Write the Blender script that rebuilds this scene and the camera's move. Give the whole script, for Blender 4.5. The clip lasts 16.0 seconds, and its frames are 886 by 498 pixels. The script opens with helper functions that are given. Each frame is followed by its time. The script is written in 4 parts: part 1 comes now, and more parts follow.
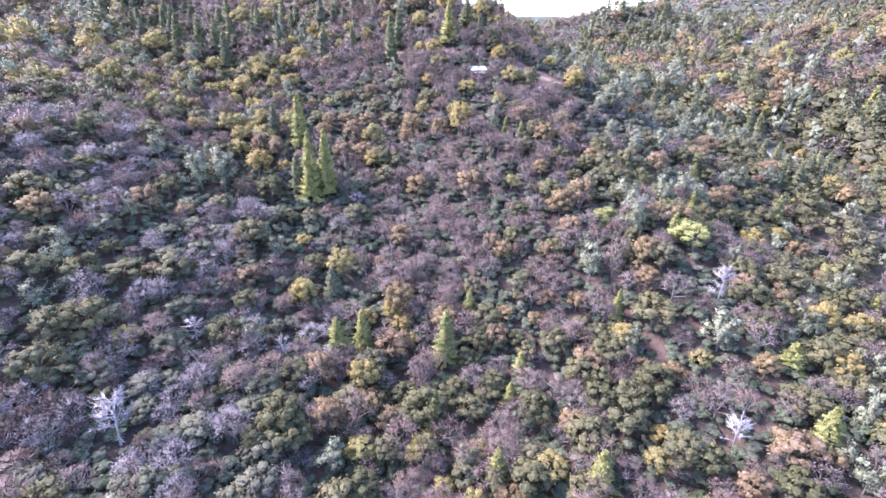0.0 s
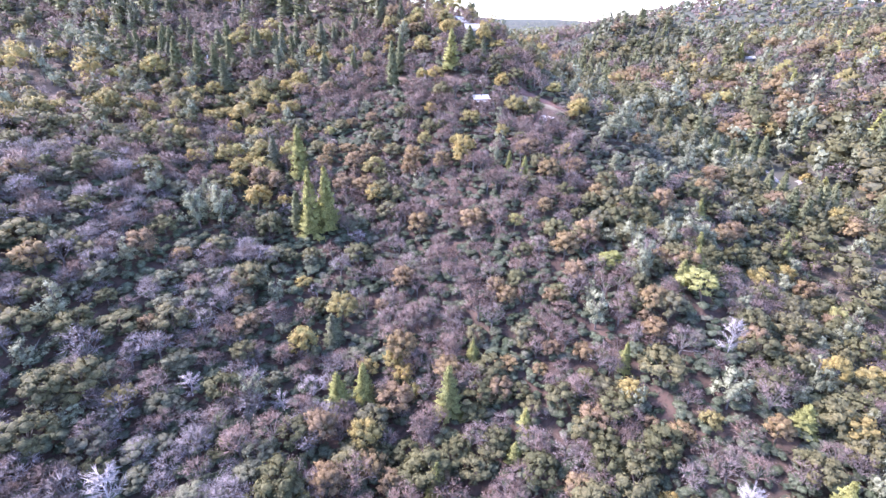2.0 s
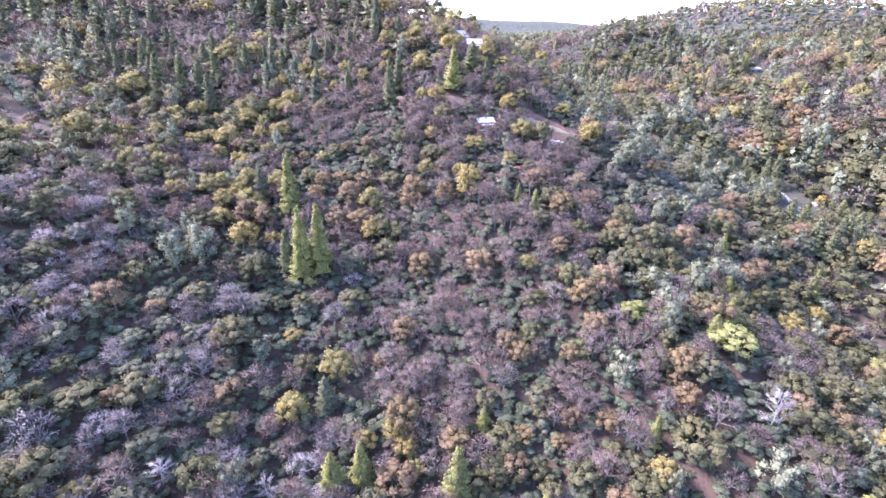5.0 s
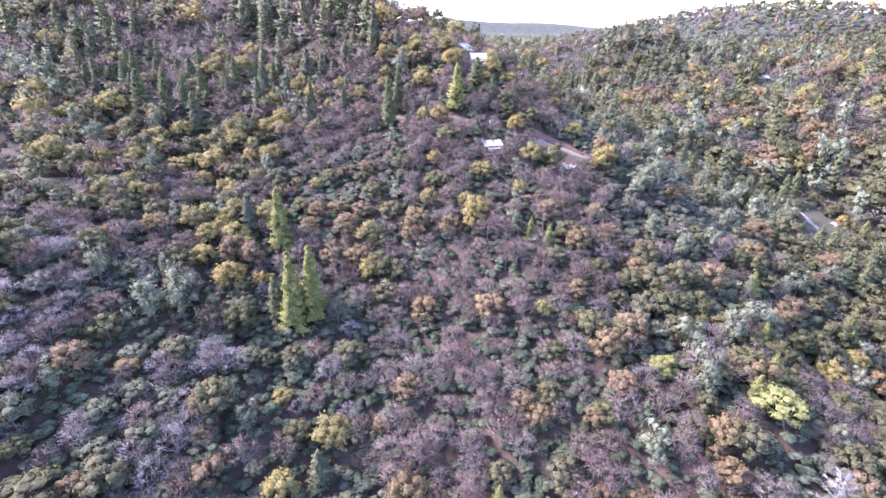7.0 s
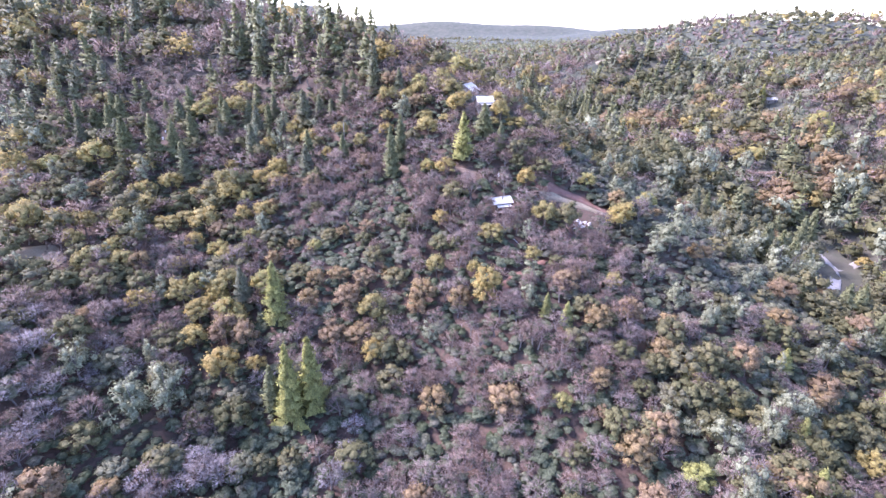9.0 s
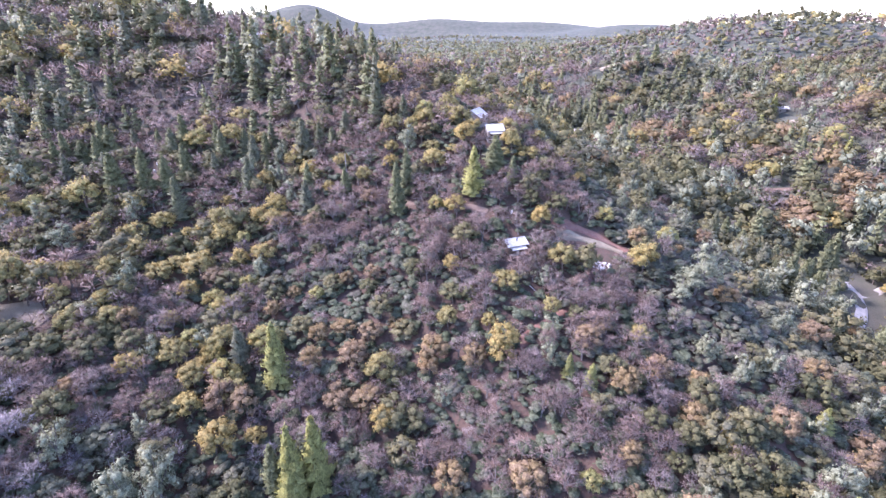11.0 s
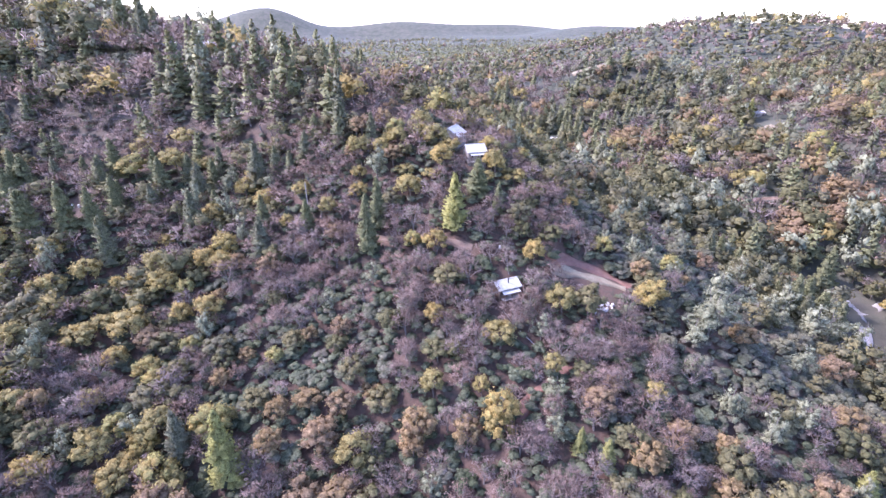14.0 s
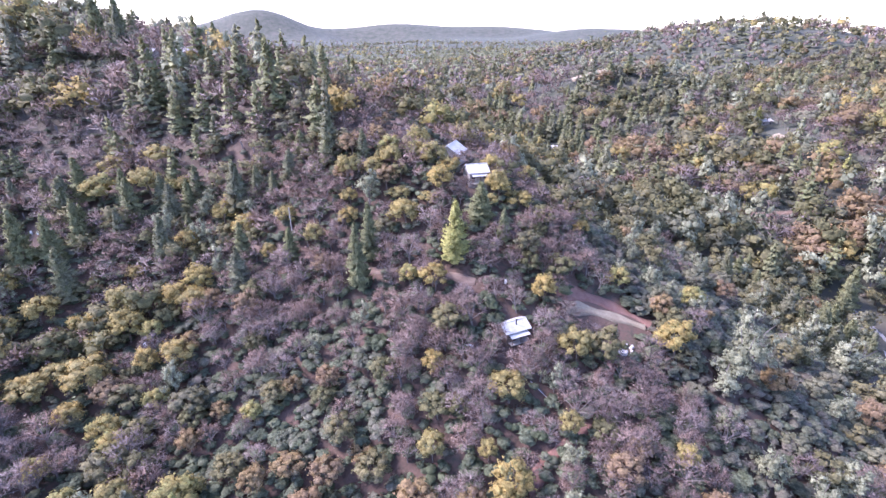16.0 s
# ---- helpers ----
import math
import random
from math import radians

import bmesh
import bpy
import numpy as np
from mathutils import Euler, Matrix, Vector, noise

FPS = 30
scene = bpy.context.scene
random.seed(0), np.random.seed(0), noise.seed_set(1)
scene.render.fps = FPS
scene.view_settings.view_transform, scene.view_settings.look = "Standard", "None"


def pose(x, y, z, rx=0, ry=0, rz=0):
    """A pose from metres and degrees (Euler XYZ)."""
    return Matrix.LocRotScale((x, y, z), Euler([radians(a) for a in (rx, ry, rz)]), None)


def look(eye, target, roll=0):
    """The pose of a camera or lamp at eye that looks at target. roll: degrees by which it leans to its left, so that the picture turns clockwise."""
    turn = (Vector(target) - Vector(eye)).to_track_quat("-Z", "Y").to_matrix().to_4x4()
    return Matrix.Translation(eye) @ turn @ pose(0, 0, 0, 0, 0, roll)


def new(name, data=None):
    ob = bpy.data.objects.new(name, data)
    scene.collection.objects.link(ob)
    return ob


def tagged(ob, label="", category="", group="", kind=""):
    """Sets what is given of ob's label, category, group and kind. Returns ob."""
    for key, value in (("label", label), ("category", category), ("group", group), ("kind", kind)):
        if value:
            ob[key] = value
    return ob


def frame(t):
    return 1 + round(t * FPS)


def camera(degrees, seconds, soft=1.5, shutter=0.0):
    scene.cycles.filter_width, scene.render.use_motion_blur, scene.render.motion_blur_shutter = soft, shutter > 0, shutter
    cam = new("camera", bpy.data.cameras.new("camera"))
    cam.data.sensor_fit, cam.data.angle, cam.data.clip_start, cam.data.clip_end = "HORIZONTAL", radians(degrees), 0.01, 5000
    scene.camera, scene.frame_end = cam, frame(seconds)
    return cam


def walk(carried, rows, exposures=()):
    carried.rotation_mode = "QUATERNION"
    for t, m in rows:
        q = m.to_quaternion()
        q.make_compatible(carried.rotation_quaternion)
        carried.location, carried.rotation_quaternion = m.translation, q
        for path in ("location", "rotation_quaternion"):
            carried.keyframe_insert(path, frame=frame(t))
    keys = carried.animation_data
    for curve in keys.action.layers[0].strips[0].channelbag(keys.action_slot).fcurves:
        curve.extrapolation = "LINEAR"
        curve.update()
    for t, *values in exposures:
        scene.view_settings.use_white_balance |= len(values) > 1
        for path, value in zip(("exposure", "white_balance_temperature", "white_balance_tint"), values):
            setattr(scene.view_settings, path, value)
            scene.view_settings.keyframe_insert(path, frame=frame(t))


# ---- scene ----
import itertools

cam = camera(85.1, 16.0, soft=1.5)
PATH = [
    (0, (1.346, 0.064, 98.838), (1.332, 1.886, 98.013), 0.0),
    (0.5, (1.156, 1.481, 100.363), (1.138, 3.303, 99.539), 0.1),
    (1, (0.918, 3.143, 102.695), (0.903, 4.965, 101.871), 0.2),
    (1.5, (0.676, 5.035, 105.143), (0.665, 6.857, 104.318), 0.3),
    (2, (0.401, 6.888, 107.717), (0.39, 8.711, 106.896), 0.3),
    (2.5, (0.077, 9.007, 110.395), (0.07, 10.831, 109.573), 0.3),
    (3, (-0.275, 11.269, 112.568), (-0.279, 13.092, 111.746), 0.3),
    (3.5, (-0.748, 13.695, 113.028), (-0.748, 15.519, 112.206), 0.4),
    (4, (-1.332, 16.51, 112.943), (-1.326, 18.333, 112.121), 0.5),
    (6.5, (-4.151, 33.891, 114.748), (-4.127, 35.717, 113.932), 0.6),
    (7, (-4.743, 37.901, 117.323), (-4.714, 39.727, 116.507), 0.6),
    (7.5, (-5.339, 42.097, 120.504), (-5.301, 43.923, 119.69), 0.7),
    (8, (-6.094, 46.429, 124.11), (-6.053, 48.256, 123.297), 0.6),
    (8.5, (-6.908, 50.357, 127.448), (-6.866, 52.183, 126.633), 0.6),
    (9, (-7.577, 54.068, 130.617), (-7.535, 55.894, 129.803), 0.5),
    (9.5, (-8.368, 57.751, 134.072), (-8.323, 59.576, 133.257), 0.4),
    (12, (-11.685, 74.197, 139.889), (-11.645, 76.017, 139.059), -0.3),
    (12.5, (-12.168, 77.563, 140.172), (-12.128, 79.384, 139.346), -0.4),
    (13, (-12.031, 81.624, 140.334), (-11.981, 83.447, 139.513), -0.4),
    (13.5, (-11.851, 85.666, 140.565), (-11.787, 87.49, 139.748), -0.3),
    (14, (-11.518, 89.388, 140.794), (-11.356, 91.206, 139.976), -0.4),
    (14.5, (-11.339, 93.085, 141.008), (-11.159, 94.902, 140.191), -0.4),
    (15, (-11.229, 97.0, 141.284), (-11.046, 98.818, 140.47), -0.3),
    (15.5, (-11.146, 100.681, 141.827), (-10.965, 102.5, 141.016), -0.3),
    (16, (-11.075, 104.249, 142.525), (-10.893, 106.068, 141.713), -0.3),
]
walk(cam, [(t, look(eye, target, roll)) for t, eye, target, roll in PATH], [(0, 2.62, 5850, 32), (9, 2.42, 5870, 34), (16, 2.24, 5870, 36)])

# ---------------------------------------------------------------- light
SUN_ELEVATION, SUN_LEFT = radians(45), radians(76)   # the sun stands high to the left of the flight
world = bpy.data.worlds.new("sky")
scene.world = world
world.use_nodes = True
wn = world.node_tree.nodes
sky = wn.new("ShaderNodeTexSky")
sky.sky_type, sky.sun_disc = "NISHITA", False
sky.sun_elevation, sky.sun_rotation = SUN_ELEVATION, -SUN_LEFT
sky.air_density, sky.dust_density, sky.ozone_density, sky.altitude = 1.0, 1.0, 1.0, 400
wn["Background"].inputs["Strength"].default_value = 0.15
world.node_tree.links.new(sky.outputs["Color"], wn["Background"].inputs["Color"])
sun = new("sun", bpy.data.lights.new("sun", "SUN"))
sun.data.energy, sun.data.angle, sun.data.color = 2.5, radians(14.0), (1.0, 0.95, 0.89)
sun.matrix_world = look((-600 * math.sin(SUN_LEFT), 600 * math.cos(SUN_LEFT), 600 * math.tan(SUN_ELEVATION)), (0, 0, 0))


# ---------------------------------------------------------------- materials
def material(name):
    m = bpy.data.materials.new(name)
    m.use_nodes = True
    m.node_tree.nodes.clear()
    return m, m.node_tree.nodes, m.node_tree.links


def ramp(nodes, stops):
    r = nodes.new("ShaderNodeValToRGB")
    for k, (at, col) in enumerate(stops):
        e = r.color_ramp.elements[k] if k < 2 else r.color_ramp.elements.new(at)
        e.position, e.color = at, (*col, 1)
    return r


def leaf_material(name, colours, through_light=0.35, gloss=0.2, rough=0.7, spread=0.28):
    """Foliage: each tree takes a tone between the colours, each leaf clump varies round it, and light passes through."""
    m, n, l = material(name)
    info, tone, geo = n.new("ShaderNodeObjectInfo"), n.new("ShaderNodeAttribute"), n.new("ShaderNodeNewGeometry")
    tone.attribute_name = "tone"
    add = n.new("ShaderNodeMath"); add.operation = "ADD"
    frac = n.new("ShaderNodeMath"); frac.operation = "FRACT"
    l.new(info.outputs["Random"], add.inputs[0]); l.new(tone.outputs["Fac"], add.inputs[1]); l.new(add.outputs[0], frac.inputs[0])
    patch = n.new("ShaderNodeTexNoise"); patch.inputs["Scale"].default_value = 0.55
    patch.inputs["Detail"].default_value = 3
    l.new(geo.outputs["Position"], patch.inputs["Vector"])
    mixv = n.new("ShaderNodeMapRange")
    mixv.inputs["From Min"].default_value, mixv.inputs["From Max"].default_value = 0.3, 0.7
    mixv.inputs["To Min"].default_value, mixv.inputs["To Max"].default_value = -0.22, 0.22
    l.new(patch.outputs["Fac"], mixv.inputs["Value"])
    at = n.new("ShaderNodeMath"); at.operation = "ADD"; at.use_clamp = True
    l.new(frac.outputs[0], at.inputs[0]); l.new(mixv.outputs[0], at.inputs[1])
    r = ramp(n, [(k / max(1, len(colours) - 1), c) for k, c in enumerate(colours)])
    l.new(at.outputs[0], r.inputs["Fac"])
    value = n.new("ShaderNodeMapRange")
    value.inputs["To Min"].default_value, value.inputs["To Max"].default_value = 1 - spread, 1 + spread
    l.new(geo.outputs["Random Per Island"], value.inputs["Value"])
    fine = n.new("ShaderNodeTexNoise"); fine.inputs["Scale"].default_value = 2.6
    fine.inputs["Detail"].default_value, fine.inputs["Roughness"].default_value = 4, 0.7
    l.new(geo.outputs["Position"], fine.inputs["Vector"])
    mottle = n.new("ShaderNodeMapRange")
    mottle.inputs["From Min"].default_value, mottle.inputs["From Max"].default_value = 0.33, 0.67
    mottle.inputs["To Min"].default_value, mottle.inputs["To Max"].default_value = 0.55, 1.4
    l.new(fine.outputs["Fac"], mottle.inputs["Value"])
    both = n.new("ShaderNodeMath"); both.operation = "MULTIPLY"
    l.new(value.outputs[0], both.inputs[0]); l.new(mottle.outputs[0], both.inputs[1])
    hsv = n.new("ShaderNodeHueSaturation")
    l.new(r.outputs["Color"], hsv.inputs["Color"]); l.new(both.outputs[0], hsv.inputs["Value"])
    body, thin, mix, out = n.new("ShaderNodeBsdfPrincipled"), n.new("ShaderNodeBsdfTranslucent"), n.new("ShaderNodeMixShader"), n.new("ShaderNodeOutputMaterial")
    body.inputs["Roughness"].default_value = rough
    body.inputs["Specular IOR Level"].default_value = gloss
    l.new(hsv.outputs["Color"], body.inputs["Base Color"]); l.new(hsv.outputs["Color"], thin.inputs["Color"])
    mix.inputs[0].default_value = through_light
    l.new(body.outputs[0], mix.inputs[1]); l.new(thin.outputs[0], mix.inputs[2]); l.new(mix.outputs[0], out.inputs["Surface"])
    return m


def rough_material(name, colours, scale=1.0, rough=0.9, bump=0.3, metal=0.0, fine=14.0):
    """A weathered surface: broad patches and a fine grain between the colours, with relief."""
    m, n, l = material(name)
    geo = n.new("ShaderNodeNewGeometry")
    broad, grain = n.new("ShaderNodeTexNoise"), n.new("ShaderNodeTexNoise")
    broad.inputs["Scale"].default_value, broad.inputs["Detail"].default_value = scale, 5
    grain.inputs["Scale"].default_value, grain.inputs["Detail"].default_value = scale * fine, 4
    l.new(geo.outputs["Position"], broad.inputs["Vector"]); l.new(geo.outputs["Position"], grain.inputs["Vector"])
    mix = n.new("ShaderNodeMath"); mix.operation = "MULTIPLY_ADD"
    mix.inputs[1].default_value = 0.45
    l.new(grain.outputs["Fac"], mix.inputs[0])
    half = n.new("ShaderNodeMath"); half.operation = "MULTIPLY"; half.inputs[1].default_value = 0.55
    l.new(broad.outputs["Fac"], half.inputs[0]); l.new(half.outputs[0], mix.inputs[2])
    r = ramp(n, [(0.32 + 0.36 * k / max(1, len(colours) - 1), c) for k, c in enumerate(colours)])
    l.new(mix.outputs[0], r.inputs["Fac"])
    b = n.new("ShaderNodeBump"); b.inputs["Strength"].default_value = bump; b.inputs["Distance"].default_value = 0.2 / scale
    l.new(mix.outputs[0], b.inputs["Height"])
    p, out = n.new("ShaderNodeBsdfPrincipled"), n.new("ShaderNodeOutputMaterial")
    p.inputs["Roughness"].default_value, p.inputs["Metallic"].default_value = rough, metal
    l.new(r.outputs["Color"], p.inputs["Base Color"]); l.new(b.outputs["Normal"], p.inputs["Normal"]); l.new(p.outputs[0], out.inputs["Surface"])
    return m


PALE = leaf_material("pale_twigs", [(0.21, 0.185, 0.19), (0.17, 0.15, 0.155), (0.27, 0.24, 0.25)], 0.15, 0.2, 0.7, 0.35)
BARE = leaf_material("bare_twigs", [(0.14, 0.10, 0.085), (0.185, 0.14, 0.128), (0.178, 0.12, 0.096), (0.21, 0.174, 0.166), (0.16, 0.118, 0.107)], 0.15, 0.2, 0.7, 0.3)
GREEN = leaf_material("oak_leaves", [(0.088, 0.088, 0.042), (0.14, 0.132, 0.062), (0.105, 0.102, 0.054), (0.165, 0.146, 0.068), (0.118, 0.114, 0.072)], 0.3)
SHRUB = leaf_material("brush_leaves", [(0.06, 0.075, 0.04), (0.11, 0.125, 0.08), (0.08, 0.095, 0.055), (0.14, 0.135, 0.10)], 0.25)
DUSTY = leaf_material("dusty_leaves", [(0.11, 0.112, 0.07), (0.155, 0.155, 0.10), (0.135, 0.13, 0.088)], 0.25)
GREYBRUSH = leaf_material("grey_brush_leaves", [(0.075, 0.086, 0.054), (0.115, 0.122, 0.084), (0.12, 0.105, 0.085), (0.095, 0.105, 0.07)], 0.25)
YELLOW = leaf_material("yellow_leaves", [(0.34, 0.27, 0.10), (0.26, 0.23, 0.10), (0.35, 0.26, 0.095), (0.27, 0.26, 0.105)], 0.45)
ORANGE = leaf_material("rust_leaves", [(0.245, 0.17, 0.088), (0.225, 0.162, 0.105), (0.255, 0.187, 0.09), (0.19, 0.133, 0.087)], 0.4)
NEEDLES = leaf_material("pine_needles", [(0.145, 0.155, 0.075), (0.195, 0.20, 0.10), (0.16, 0.168, 0.088), (0.17, 0.172, 0.115)], 0.3)
LIME = leaf_material("pale_needles", [(0.28, 0.28, 0.10), (0.32, 0.31, 0.11), (0.245, 0.25, 0.10)], 0.4)
GREYPINE = leaf_material("grey_pine_needles", [(0.22, 0.232, 0.15), (0.27, 0.28, 0.185), (0.185, 0.195, 0.124)], 0.35)
DEAD = leaf_material("bleached_wood", [(0.33, 0.30, 0.30), (0.40, 0.37, 0.37), (0.28, 0.25, 0.26)], 0.0, 0.3, 0.7, 0.25)
BARK = rough_material("bark", [(0.07, 0.05, 0.04), (0.14, 0.11, 0.09), (0.20, 0.17, 0.15)], 3.0)
PALEBARK = rough_material("pale_bark", [(0.09, 0.075, 0.07), (0.15, 0.13, 0.12), (0.21, 0.185, 0.175)], 3.0)
SOIL = rough_material("red_soil_and_litter", [(0.03, 0.03, 0.018), (0.06, 0.039, 0.029), (0.10, 0.06, 0.045), (0.07, 0.053, 0.038), (0.04, 0.04, 0.026)], 0.12, fine=11.0)
REDSOIL = rough_material("bare_red_soil", [(0.12, 0.06, 0.045), (0.18, 0.095, 0.075), (0.23, 0.14, 0.11)], 0.5)
WHITE = rough_material("white_paint", [(0.70, 0.70, 0.69), (0.80, 0.80, 0.79)], 1.0, 0.4, 0.05)
TRACK = rough_material("dirt_track", [(0.10, 0.065, 0.05), (0.15, 0.105, 0.08), (0.21, 0.16, 0.13)], 0.5)
DRYGRASS = rough_material("dry_grass", [(0.15, 0.105, 0.08), (0.23, 0.19, 0.13), (0.30, 0.26, 0.19)], 0.4)
ASPHALT = rough_material("worn_pale_road", [(0.21, 0.195, 0.185), (0.28, 0.26, 0.245), (0.35, 0.33, 0.31)], 0.4, 0.85, 0.1)
ROOF = rough_material("weathered_metal_roof", [(0.30, 0.29, 0.28), (0.44, 0.43, 0.42), (0.54, 0.53, 0.52)], 0.8, 0.45, 0.1, 0.1)
BROWNWOOD = rough_material("brown_boards", [(0.06, 0.04, 0.03), (0.12, 0.08, 0.06), (0.17, 0.12, 0.09)], 2.0)
GREYWOOD = rough_material("grey_boards", [(0.20, 0.18, 0.16), (0.30, 0.27, 0.25), (0.38, 0.36, 0.33)], 2.0)
IRON = rough_material("dark_iron", [(0.02, 0.02, 0.02), (0.04, 0.035, 0.03)], 4.0, 0.6)
RUBBLE = rough_material("pale_rubble", [(0.35, 0.31, 0.29), (0.52, 0.48, 0.46), (0.66, 0.63, 0.60)], 1.5)
GLASS = rough_material("dark_window", [(0.02, 0.022, 0.025), (0.04, 0.045, 0.05)], 1.0, 0.08, 0.0)

# ---------------------------------------------------------------- lie of the land
LAND_BASE = 94.5
LANDFORMS = [   # centre x, y; half lengths along and across; turn; height
    (-275.2, 398.7, 225.9, 151.9, -0.12, 61.9),
    (-21.2, 264.2, 110.5, 39.9, 2.36, 22.3),
    (437.3, 731.3, 271.3, 140.1, -0.99, 55.9),
    (174.3, 206.4, 109.7, 87.9, 2.22, -45.8),
    (51.0, 21.5, 267.8, 141.2, -0.27, -77.6),
    (84.2, 405.0, 147.8, 90.4, 2.32, -32.7),
    (-107.4, 112.6, 75.7, 40.9, 2.20, 19.2),
    (34.8, 195.2, 53.5, 35.1, -0.97, -1.0),
    (169.2, 511.3, 59.0, 29.5, -0.39, 23.7),
    (46.5, 103.6, 126.7, 28.0, -1.06, 8.2),
    (-73.0, 213.1, 53.0, 46.6, 0.47, -2.8),
    (111.7, 125.5, 40.2, 28.1, -0.83, -13.4),
]
DIPS = [(163, 236, 26, 22, 0.0, -1.5), (9, 230, 15, 13, 0.0, 2.6), (62, 107, 18, 15, 0.0, 5.0), (66, 145, 15, 14, 0.0, 3.5)]      # the road's hollow, the knolls on the ridge and the near slope
FAR_HILLS = [(-900, 3900, 400, 300, 0.1, 190), (-2000, 3800, 700, 400, 0.1, 150), (250, 4250, 1300, 260, 0.0, 125), (2300, 3500, 900, 400, -0.6, 60), (1300, 3700, 600, 300, 0.0, 80)]


def height(x, y):
    """The ground's height at x, y (numbers or arrays)."""
    x, y = np.asarray(x, float), np.asarray(y, float)
    z = LAND_BASE + 0 * x
    for cx, cy, a, b, turn, h in LANDFORMS + DIPS + FAR_HILLS:
        c, s = math.cos(turn), math.sin(turn)
        u, v = (x - cx) * c + (y - cy) * s, -(x - cx) * s + (y - cy) * c
        z = z + h * np.exp(-(u / a) ** 2 - (v / b) ** 2)
    z = z + 0.7 * np.sin(x / 9.1 + 1.3 * np.sin(y / 13.7)) + 0.6 * np.sin(y / 8.3 + 1.7 * np.sin(x / 11.9))
    far = np.clip((np.hypot(x, y - 100) - 800) / 900, 0, 1)
    return z + far * (9 * np.sin(x / 170 + 2 * np.sin(y / 310)) + 8 * np.sin(y / 210 + 1.5 * np.sin(x / 260)) - 8)


def at_ground(x, y, up=0.0):
    return Vector((x, y, float(height(x, y)) + up))


def mesh_from(name, verts, faces, mats, slots=None, tones=None, smooth=False, normals=None):
    """A mesh from arrays: verts (n, 3), triangles or quads (m, 3 or 4), material slots and a tone per face."""
    me = bpy.data.meshes.new(name)
    verts, faces = np.asarray(verts, np.float32), np.asarray(faces, np.int32)
    me.vertices.add(len(verts)); me.vertices.foreach_set("co", verts.ravel())
    k = faces.shape[1]
    me.loops.add(faces.size); me.loops.foreach_set("vertex_index", faces.ravel())
    me.polygons.add(len(faces)); me.polygons.foreach_set("loop_start", np.arange(0, faces.size, k, dtype=np.int32))
    for m in mats:
        me.materials.append(m)
    if slots is not None:
        me.polygons.foreach_set("material_index", np.asarray(slots, np.int32))
    if tones is not None:
        me.attributes.new("tone", "FLOAT", "FACE").data.foreach_set("value", np.asarray(tones, np.float32))
    me.polygons.foreach_set("use_smooth", np.full(len(faces), smooth))
    if normals is not None:
        me.attributes.new("custom_normal", "FLOAT_VECTOR", "POINT").data.foreach_set("vector", np.asarray(normals, np.float32).ravel())
    me.update(calc_edges=True)
    return me


def spread(lo, hi, n, centre, tight):
    """n coordinates from lo to hi, close together round centre."""
    a, b = math.asinh((lo - centre) / tight), math.asinh((hi - centre) / tight)
    return centre + tight * np.sinh(np.linspace(a, b, n))


gx, gy = spread(-4700, 4700, 220, 20, 230), spread(-1500, 4700, 220, 150, 230)
X, Y = np.meshgrid(gx, gy)
ij = np.arange(X.size).reshape(X.shape)
quads = np.stack([ij[:-1, :-1], ij[:-1, 1:], ij[1:, 1:], ij[1:, :-1]], -1).reshape(-1, 4)
def far_cover(m):
    """Away from the bare slope the soil lies under low grey-green scrub."""
    n, l = m.node_tree.nodes, m.node_tree.links
    p = next(k for k in n if k.type == "BSDF_PRINCIPLED")
    soil = p.inputs["Base Color"].links[0].from_socket
    geo, dist, lim, mix = n.new("ShaderNodeNewGeometry"), n.new("ShaderNodeVectorMath"), n.new("ShaderNodeMapRange"), n.new("ShaderNodeMix")
    dist.operation = "DISTANCE"
    dist.inputs[1].default_value = (-20, 150, 80)
    l.new(geo.outputs["Position"], dist.inputs[0]); l.new(dist.outputs["Value"], lim.inputs["Value"])
    lim.inputs["From Min"].default_value, lim.inputs["From Max"].default_value = 100, 230
    speck = n.new("ShaderNodeTexNoise"); speck.inputs["Scale"].default_value = 0.03; speck.inputs["Detail"].default_value = 9; speck.inputs["Roughness"].default_value = 0.7
    l.new(geo.outputs["Position"], speck.inputs["Vector"])
    scrub = ramp(n, [(0.35, (0.035, 0.042, 0.028)), (0.5, (0.06, 0.066, 0.046)), (0.65, (0.09, 0.08, 0.064))])
    l.new(speck.outputs["Fac"], scrub.inputs["Fac"])
    mix.data_type = "RGBA"
    l.new(lim.outputs[0], mix.inputs[0]); l.new(soil, mix.inputs[6]); l.new(scrub.outputs["Color"], mix.inputs[7])
    l.new(mix.outputs[2], p.inputs["Base Color"])


far_cover(SOIL)
ground = new("ground", mesh_from("ground", np.stack([X, Y, height(X, Y)], -1).reshape(-1, 3), quads, [SOIL], smooth=True))
tagged(ground, "steep red-brown hillside soil under leaf litter", "ground", kind="structure")


